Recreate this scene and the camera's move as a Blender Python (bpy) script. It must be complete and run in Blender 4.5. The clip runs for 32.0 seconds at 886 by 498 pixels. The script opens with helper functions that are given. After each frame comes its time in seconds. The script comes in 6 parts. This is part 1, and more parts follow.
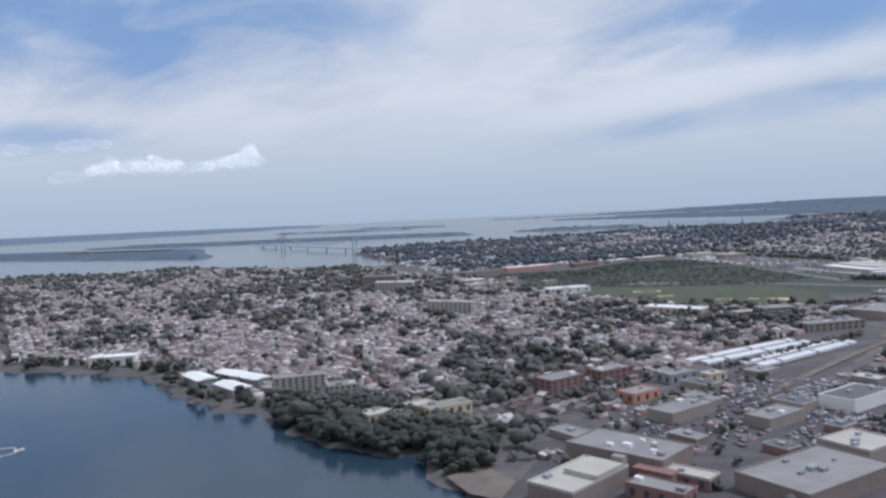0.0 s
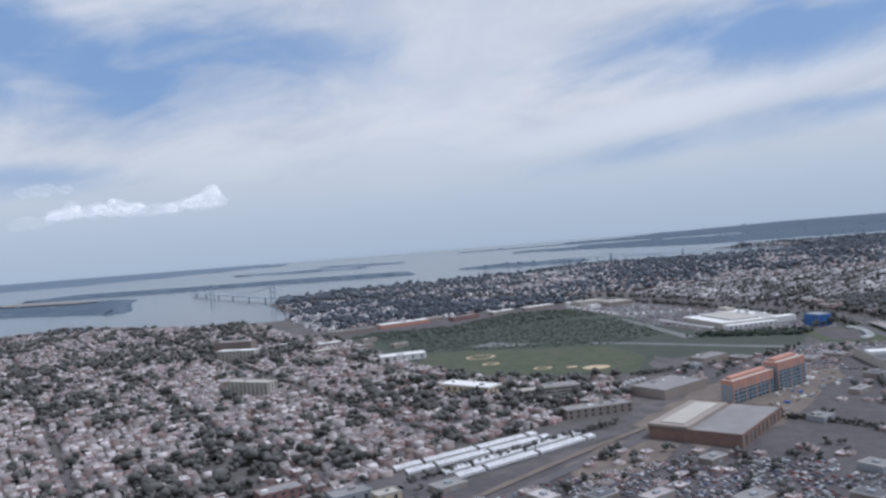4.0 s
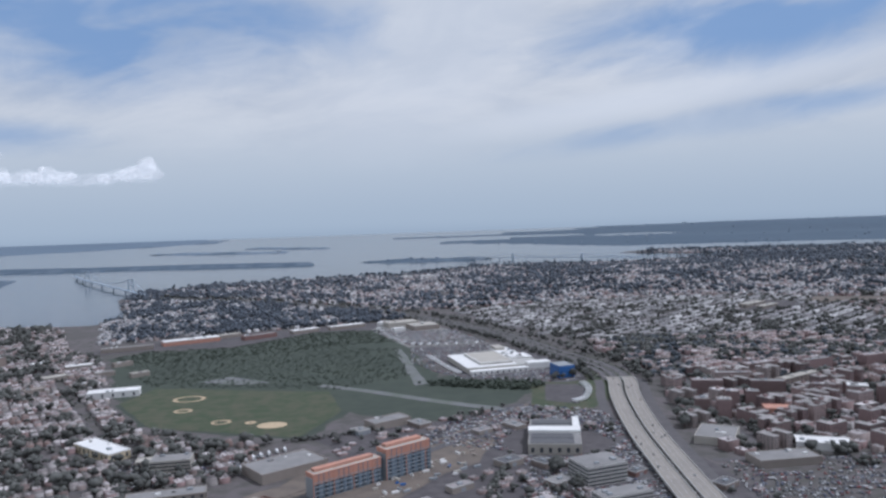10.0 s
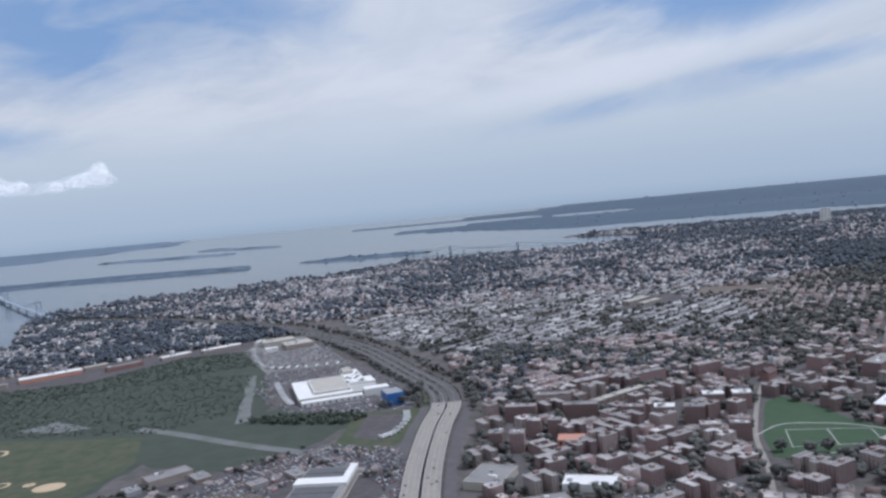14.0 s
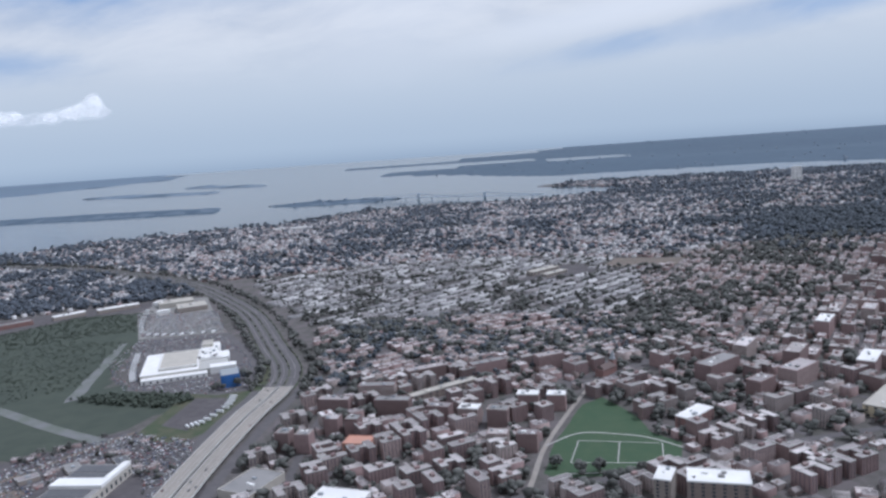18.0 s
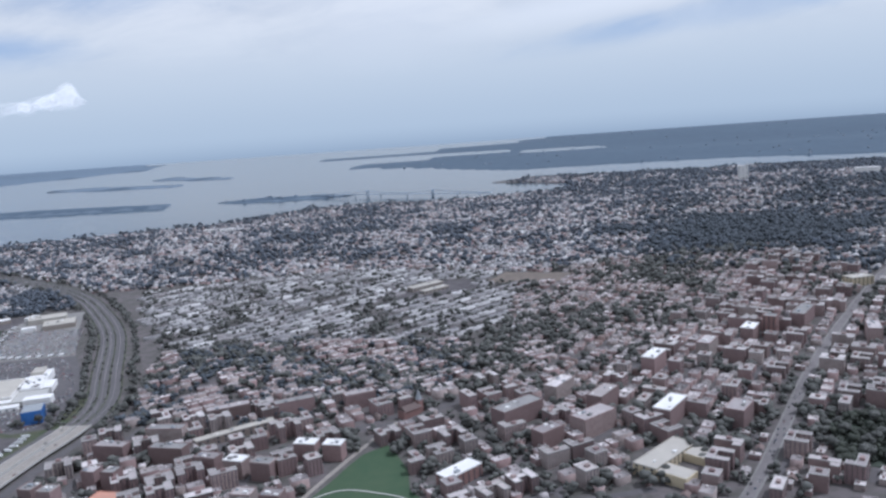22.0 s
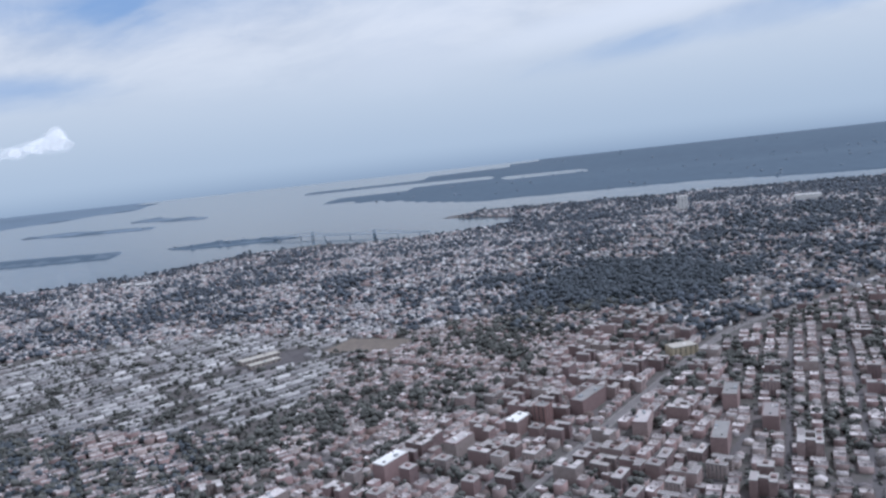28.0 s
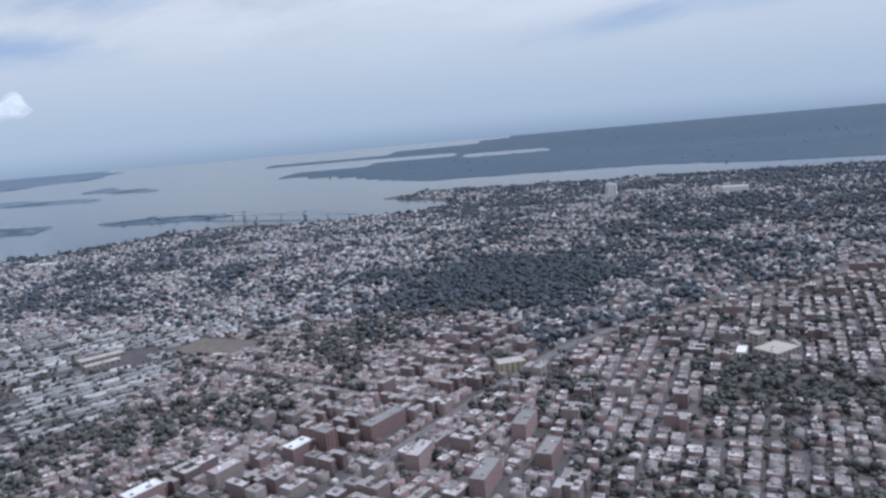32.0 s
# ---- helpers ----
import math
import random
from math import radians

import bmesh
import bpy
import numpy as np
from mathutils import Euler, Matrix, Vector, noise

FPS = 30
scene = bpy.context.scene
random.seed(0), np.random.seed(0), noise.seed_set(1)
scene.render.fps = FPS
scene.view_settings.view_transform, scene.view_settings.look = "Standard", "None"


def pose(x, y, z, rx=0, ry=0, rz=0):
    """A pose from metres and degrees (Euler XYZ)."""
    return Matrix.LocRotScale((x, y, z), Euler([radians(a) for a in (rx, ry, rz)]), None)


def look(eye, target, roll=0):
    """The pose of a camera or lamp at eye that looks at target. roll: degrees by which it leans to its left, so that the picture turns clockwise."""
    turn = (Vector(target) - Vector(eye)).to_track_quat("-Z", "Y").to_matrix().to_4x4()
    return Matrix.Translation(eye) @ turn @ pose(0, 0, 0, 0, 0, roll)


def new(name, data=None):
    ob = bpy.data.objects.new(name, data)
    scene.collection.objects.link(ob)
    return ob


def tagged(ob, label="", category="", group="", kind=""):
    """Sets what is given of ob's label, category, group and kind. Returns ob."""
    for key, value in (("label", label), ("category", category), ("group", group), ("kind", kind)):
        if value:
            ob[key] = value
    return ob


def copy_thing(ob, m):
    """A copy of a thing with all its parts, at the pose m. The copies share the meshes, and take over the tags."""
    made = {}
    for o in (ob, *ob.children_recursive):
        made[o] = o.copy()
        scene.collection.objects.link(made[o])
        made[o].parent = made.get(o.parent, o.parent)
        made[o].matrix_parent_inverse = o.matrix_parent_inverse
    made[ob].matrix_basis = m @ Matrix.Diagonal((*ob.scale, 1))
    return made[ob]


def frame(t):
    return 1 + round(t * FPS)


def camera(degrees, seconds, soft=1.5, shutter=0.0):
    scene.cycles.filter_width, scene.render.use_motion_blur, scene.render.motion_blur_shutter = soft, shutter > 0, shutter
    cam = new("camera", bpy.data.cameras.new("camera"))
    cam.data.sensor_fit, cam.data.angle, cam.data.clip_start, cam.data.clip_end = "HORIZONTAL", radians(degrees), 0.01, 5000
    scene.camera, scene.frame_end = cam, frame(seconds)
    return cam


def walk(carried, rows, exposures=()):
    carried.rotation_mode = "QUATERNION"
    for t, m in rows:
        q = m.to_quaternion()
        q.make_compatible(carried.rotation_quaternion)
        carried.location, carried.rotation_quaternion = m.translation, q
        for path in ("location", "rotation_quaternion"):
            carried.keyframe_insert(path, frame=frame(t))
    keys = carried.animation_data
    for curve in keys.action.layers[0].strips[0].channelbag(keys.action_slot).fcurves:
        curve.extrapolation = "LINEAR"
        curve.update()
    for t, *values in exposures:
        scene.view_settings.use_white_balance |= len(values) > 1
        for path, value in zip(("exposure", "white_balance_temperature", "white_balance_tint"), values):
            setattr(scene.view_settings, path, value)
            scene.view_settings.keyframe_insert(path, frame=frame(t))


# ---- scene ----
cam = camera(58.6, 32.0, soft=2.7)
METRES, EYE, TILT, LEAN, TURN = 1000.0, 72.0, -3.0, 2.7, 0.0
ROWS = [
    (0.0, 0.0, 0.0, 0.0, 0.0, 0.0, 0.0),
    (0.5, 0.0156, 0.0032, 0.0033, -0.02, 0.16, -0.01),
    (1.0, 0.0311, 0.0063, 0.0065, 0.4, 1.75, 0.29),
    (1.5, 0.0464, 0.0099, 0.0097, -0.21, 1.99, 0.35),
    (2.0, 0.0616, 0.0134, 0.0129, -1.08, -0.54, -0.31),
    (2.5, 0.0767, 0.0169, 0.0161, -1.48, -0.89, -0.81),
    (3.0, 0.0917, 0.0199, 0.0195, -0.52, 1.48, 0.64),
    (3.5, 0.1068, 0.023, 0.0228, -0.82, 2.11, 2.03),
    (5.5, 0.1656, 0.0338, 0.0361, -0.51, 1.46, 0.71),
    (6.0, 0.1803, 0.0368, 0.0395, -0.89, 1.2, 0.13),
    (6.5, 0.1949, 0.0394, 0.0429, -0.45, 2.06, 0.25),
    (7.0, 0.2096, 0.042, 0.0463, -0.15, 2.49, -0.0),
    (7.5, 0.2244, 0.0451, 0.0495, -0.64, 3.32, 0.91),
    (8.0, 0.239, 0.0473, 0.0531, -1.0, 3.31, 1.0),
    (8.5, 0.2534, 0.0507, 0.0564, -2.85, 0.48, -0.14),
    (9.0, 0.2681, 0.053, 0.0598, -3.3, 0.43, -0.62),
    (9.5, 0.2824, 0.056, 0.0631, -4.05, -0.65, -1.12),
    (10.0, 0.2969, 0.0581, 0.0664, -2.87, 0.47, -0.62),
    (10.5, 0.3112, 0.0597, 0.0704, -2.66, 1.57, -0.15),
    (11.0, 0.3255, 0.0617, 0.0739, -1.75, 2.21, 0.55),
    (11.5, 0.3402, 0.0638, 0.0771, -1.1, 3.41, 0.94),
    (12.0, 0.3548, 0.0653, 0.0804, -0.7, 4.24, 1.63),
    (12.5, 0.3696, 0.0685, 0.0838, -1.96, 2.58, 2.14),
    (13.0, 0.3845, 0.0712, 0.0867, -3.06, 0.52, 1.94),
    (13.5, 0.3987, 0.0735, 0.0905, -3.73, -0.36, 2.55),
    (14.0, 0.4133, 0.076, 0.0935, -4.02, -0.84, 2.72),
    (14.5, 0.4279, 0.0783, 0.0971, -3.88, -2.13, 2.92),
    (16.5, 0.4878, 0.0867, 0.1098, -2.74, -6.27, 1.27),
    (17.0, 0.5029, 0.0891, 0.1127, -1.95, -4.78, 1.63),
    (17.5, 0.5181, 0.0917, 0.1158, -2.44, -5.36, 1.41),
    (18.0, 0.5332, 0.0946, 0.1188, -2.7, -5.48, 1.35),
    (18.5, 0.5483, 0.0974, 0.1219, -2.72, -6.12, 1.09),
    (19.0, 0.5636, 0.1001, 0.1248, -2.34, -5.35, 1.29),
    (19.5, 0.5787, 0.1025, 0.1278, -1.8, -3.84, 1.78),
    (20.0, 0.5944, 0.1052, 0.1307, -1.22, -2.49, 2.0),
    (20.5, 0.6096, 0.1084, 0.1337, -1.86, -4.18, 1.6),
    (21.0, 0.6249, 0.1113, 0.1366, -1.64, -4.4, 1.1),
    (21.5, 0.6402, 0.1144, 0.1395, -2.13, -5.62, 0.93),
    (22.0, 0.6555, 0.1181, 0.1422, -2.59, -6.53, 1.32),
    (22.5, 0.6708, 0.1216, 0.1447, -3.17, -7.1, 1.51),
    (23.0, 0.6861, 0.1248, 0.1477, -3.39, -8.11, 1.46),
    (23.5, 0.7013, 0.1281, 0.1505, -3.53, -8.85, 1.74),
    (24.0, 0.7166, 0.1313, 0.1532, -2.66, -7.74, 1.95),
    (24.5, 0.732, 0.134, 0.1563, -1.18, -5.67, 2.67),
    (25.0, 0.7474, 0.1374, 0.1591, -0.73, -5.8, 2.89),
    (25.5, 0.7626, 0.1409, 0.1614, -0.58, -6.27, 2.82),
    (26.0, 0.7775, 0.1446, 0.1636, -0.6, -6.48, 2.57),
    (26.5, 0.7932, 0.1487, 0.1659, -0.83, -5.69, 2.2),
    (28.5, 0.8546, 0.1641, 0.1753, -0.43, -4.43, 4.25),
    (29.0, 0.8697, 0.1678, 0.1781, 0.42, -2.53, 4.68),
    (29.5, 0.8849, 0.1731, 0.1794, 0.78, -2.02, 4.63),
    (30.0, 0.9001, 0.1757, 0.1819, 1.43, -0.73, 4.61),
    (30.5, 0.9153, 0.18, 0.1838, 1.34, -0.86, 4.4),
    (31.0, 0.9305, 0.1848, 0.1851, 0.34, -2.24, 4.09),
    (31.5, 0.9456, 0.1901, 0.1869, -1.01, -5.5, 3.06),
    (32.0, 0.9606, 0.195, 0.1882, -1.62, -7.09, 2.28),
]
walk(cam, [(t, pose(0, 0, EYE, TILT, LEAN, TURN) @ pose(METRES * x, METRES * y, METRES * z, 90 + pitch, roll, yaw)) for t, x, y, z, yaw, pitch, roll in ROWS],
     exposures=[(0, -0.05, 5550, 15), (6, -0.12, 5550, 15), (9, -0.16, 5550, 15), (13, -0.1, 5500, 15), (17, 0.0, 5500, 15), (24, 0.1, 5450, 15), (26, 0.1, 5450, 15), (30, -0.02, 5400, 15), (32, 0.0, 5400, 15)])

# ---- world and light ----
world = bpy.data.worlds.new("world")
scene.world = world
world.use_nodes = True


class Nodes:
    """Short forms for node trees."""

    def __init__(self, tree):
        self.t = tree
        tree.nodes.clear()

    def add(self, kind, ins=None, **props):
        n = self.t.nodes.new(kind)
        for k, v in props.items():
            if k == "operation":
                n.operation = v
            elif k == "data_type":
                n.data_type = v
            elif k == "interpolation_type":
                n.interpolation_type = v
        for k, v in (ins or {}).items():
            s = n.inputs[k]
            if isinstance(v, bpy.types.NodeSocket):
                self.t.links.new(v, s)
            else:
                s.default_value = v
        return n

    def math(self, op, a, b=0.0, c=0.0):
        return self.add("ShaderNodeMath", {0: a, 1: b, 2: c}, operation=op).outputs[0]

    def mix(self, f, a, b):
        n = self.add("ShaderNodeMix", {0: f, 6: a, 7: b}, data_type="RGBA")
        return n.outputs[2]

    def step(self, v, lo, hi):
        n = self.add("ShaderNodeMapRange", {0: v, 1: lo, 2: hi, 3: 0.0, 4: 1.0}, interpolation_type="SMOOTHSTEP")
        return n.outputs[0]

    def noise(self, vec, scale, detail=4.0, rough=0.55, dist=0.0):
        return self.add("ShaderNodeTexNoise", {"Vector": vec, "Scale": scale, "Detail": detail, "Roughness": rough, "Distortion": dist})


SUN_AZ, SUN_EL = 86.0, 57.0   # degrees clockwise from +y, and above the horizon
w = Nodes(world.node_tree)
coord = w.add("ShaderNodeTexCoord").outputs["Generated"]
sep = w.add("ShaderNodeSeparateXYZ", {0: coord})
az = w.math("MULTIPLY", w.math("ARCTAN2", sep.outputs[0], sep.outputs[1]), 57.2958)
el = w.math("MULTIPLY", w.math("ARCSINE", sep.outputs[2]), 57.2958)
sky = w.add("ShaderNodeTexSky")
sky.sky_type, sky.sun_disc, sky.sun_elevation, sky.sun_rotation = "NISHITA", False, radians(SUN_EL), radians(SUN_AZ)
sky.altitude, sky.air_density, sky.dust_density, sky.ozone_density = 200.0, 1.0, 1.2, 1.5
uv = w.add("ShaderNodeCombineXYZ", {0: w.math("MULTIPLY", az, 0.045), 1: w.math("MULTIPLY", w.math("ADD", el, w.math("MULTIPLY", az, -0.12)), 0.12), 2: 3.1}).outputs[0]
wisp = w.noise(uv, 1.5, 6.0, 0.58, 0.6).outputs[0]
fine = w.noise(uv, 5.0, 5.0, 0.6, 0.8).outputs[0]
grain = w.math("ADD", w.math("MULTIPLY", w.math("SUBTRACT", wisp, 0.5), 2.0), w.math("MULTIPLY", w.math("SUBTRACT", fine, 0.5), 0.6))


def hole(u, v, ru, rv, slope):
    """A soft gap in the cloud deck, round the direction (u, v), in degrees."""
    du = w.math("DIVIDE", w.math("SUBTRACT", az, u), ru)
    dv = w.math("DIVIDE", w.math("SUBTRACT", w.math("SUBTRACT", el, v), w.math("MULTIPLY", w.math("SUBTRACT", az, u), slope)), rv)
    r = w.math("SQRT", w.math("ADD", w.math("MULTIPLY", du, du), w.math("MULTIPLY", dv, dv)))
    return w.step(w.math("ADD", r, w.math("MULTIPLY", grain, 0.65)), 1.4, 0.3)


gaps = hole(-18, 12.6, 13, 4.4, 0.02)
for h in (hole(-29, 14.0, 9, 5.0, 0.0), hole(25, 12.2, 14, 2.9, 0.10), hole(14, 18.8, 9, 1.2, 0.05)):
    gaps = w.math("MAXIMUM", gaps, h)
for h in (hole(23, 5.6, 13, 1.0, 0.10), hole(-28, 5.6, 7, 1.2, 0.02)):
    gaps = w.math("MAXIMUM", gaps, w.math("MULTIPLY", h, 0.75))
gaps = w.math("MULTIPLY", gaps, w.step(el, 1.0, 7.0))
streak = w.noise(uv, 2.6, 4.0, 0.5, 0.3).outputs[0]
gaps = w.math("MULTIPLY", gaps, w.math("ADD", 0.5, w.math("MULTIPLY", w.step(streak, 0.62, 0.42), 0.5)))
deck_far = w.step(grain, 0.10, 0.75)
inview = w.step(w.math("ABSOLUTE", az), 75.0, 45.0)
clear = w.math("ADD", w.math("MULTIPLY", gaps, inview), w.math("MULTIPLY", deck_far, w.math("SUBTRACT", 1.0, inview)))
blue = w.mix(0.82, w.mix(1.0, (0, 0, 0, 1), sky.outputs[0]), (2.35, 3.78, 5.8, 1))
cloud = w.mix(w.step(grain, -0.38, 0.5), (5.6, 5.88, 6.0, 1), (7.6, 7.56, 7.15, 1))
haze = w.mix(w.step(el, -2.0, 6.5), (4.5, 5.21, 5.6, 1), (6.2, 6.54, 6.45, 1))
deck = w.mix(w.step(el, 2.5, 9.0), haze, cloud)
bank = w.math("MAXIMUM", hole(19, 7.7, 16, 1.3, 0.13), w.math("MULTIPLY", hole(2, 11.5, 9, 6.0, 0.2), 0.7))
deck = w.mix(w.math("MULTIPLY", bank, 0.6), deck, (7.9, 7.97, 7.7, 1))
col = w.mix(w.math("MULTIPLY", clear, 0.9), deck, blue)
col = w.mix(w.step(el, -0.4, -3.5), col, (2.45, 3.17, 3.9, 1))
bg = w.add("ShaderNodeBackground", {"Color": col, "Strength": 0.097})
out = w.add("ShaderNodeOutputWorld", {0: bg.outputs[0]})

sun = new("sun", bpy.data.lights.new("sun", "SUN"))
sun.data.energy, sun.data.angle, sun.data.color = 2.4, radians(0.9), (1.0, 0.965, 0.92)
a, e = radians(SUN_AZ), radians(SUN_EL)
sun.matrix_world = look((math.sin(a) * math.cos(e) * 900, math.cos(a) * math.cos(e) * 900, math.sin(e) * 900), (0, 0, 0))


# ---- materials ----
def material(name, base, other=None, rough=0.8, scale=0.4, amount=0.5, metal=0.0, bump=0.0, vary="", spread=0.25, palette=(), big=0.0):
    """A surface of two tones mixed by noise, with relief; vary: a tone for each object or each island, out of a palette where one is given."""
    m = bpy.data.materials.new(name)
    m.use_nodes = True
    n = Nodes(m.node_tree)
    vec = n.add("ShaderNodeNewGeometry")
    pos = vec.outputs["Position"]
    tone = n.noise(pos, scale, 6.0, 0.62).outputs[0]
    col = (*base, 1)
    rnd = None
    if vary == "object":
        rnd = n.add("ShaderNodeObjectInfo").outputs["Random"]
    elif vary == "island":
        rnd = vec.outputs["Random Per Island"]
    if palette:
        ramp = n.add("ShaderNodeValToRGB", {0: rnd})
        ramp.color_ramp.interpolation = "CONSTANT"
        els = ramp.color_ramp.elements
        while len(els) < len(palette):
            els.new(0.5)
        for i, c in enumerate(palette):
            els[i].position, els[i].color = i / len(palette), (*c, 1)
        col = ramp.outputs[0]
        base = palette[0]
    second = (*(other or [c * 0.6 for c in base]), 1)
    mixed = n.mix(n.math("MULTIPLY", n.step(tone, 0.35, 0.7), amount), col, second)
    if big:
        patch = n.noise(pos, big, 3.0, 0.5).outputs[0]
        mixed = n.mix(n.math("MULTIPLY", n.step(patch, 0.4, 0.65), 0.4), mixed, second)
    if rnd is not None and spread:
        k = n.math("ADD", 1 - spread, n.math("MULTIPLY", n.math("FRACT", n.math("MULTIPLY", rnd, 7.31)), 2 * spread))
        mixed = n.add("ShaderNodeVectorMath", {0: mixed, 3: k}, operation="SCALE").outputs[0]
    ins = {"Base Color": mixed, "Roughness": rough, "Metallic": metal}
    if bump:
        ins["Normal"] = n.add("ShaderNodeBump", {"Height": tone, "Strength": bump, "Distance": 0.3}).outputs[0]
    b = n.add("ShaderNodeBsdfPrincipled", ins)
    n.add("ShaderNodeOutputMaterial", {0: b.outputs[0]})
    return m


WALLS = ((0.338, 0.311, 0.299), (0.249, 0.222, 0.21), (0.41, 0.383, 0.376), (0.178, 0.115, 0.102), (0.276, 0.255, 0.257), (0.499, 0.468, 0.462), (0.196, 0.153, 0.141), (0.321, 0.281, 0.257))
# greys of narrowed contrast, to put distance haze into the far houses
HAZED_WALLS = ((0.34, 0.33, 0.335), (0.28, 0.275, 0.28), (0.42, 0.41, 0.41), (0.24, 0.225, 0.225), (0.52, 0.51, 0.505))
ROOFS = ((0.216, 0.193, 0.189), (0.138, 0.122, 0.127), (0.304, 0.277, 0.27), (0.177, 0.127, 0.113), (0.413, 0.381, 0.378), (0.256, 0.226, 0.222), (0.152, 0.108, 0.0992), (0.492, 0.456, 0.454))
FLATS = ((0.438, 0.396, 0.394), (0.295, 0.264, 0.266), (0.6, 0.555, 0.549), (0.209, 0.187, 0.188), (0.41, 0.369, 0.357), (0.352, 0.319, 0.315))
BRICKS = ((0.238, 0.163, 0.157), (0.279, 0.198, 0.189), (0.197, 0.139, 0.134), (0.321, 0.247, 0.234), (0.248, 0.173, 0.169), (0.352, 0.297, 0.279))
# leaf tone lifted and greyed to take in the haze over the town
LEAVES = (0.083, 0.085, 0.080)
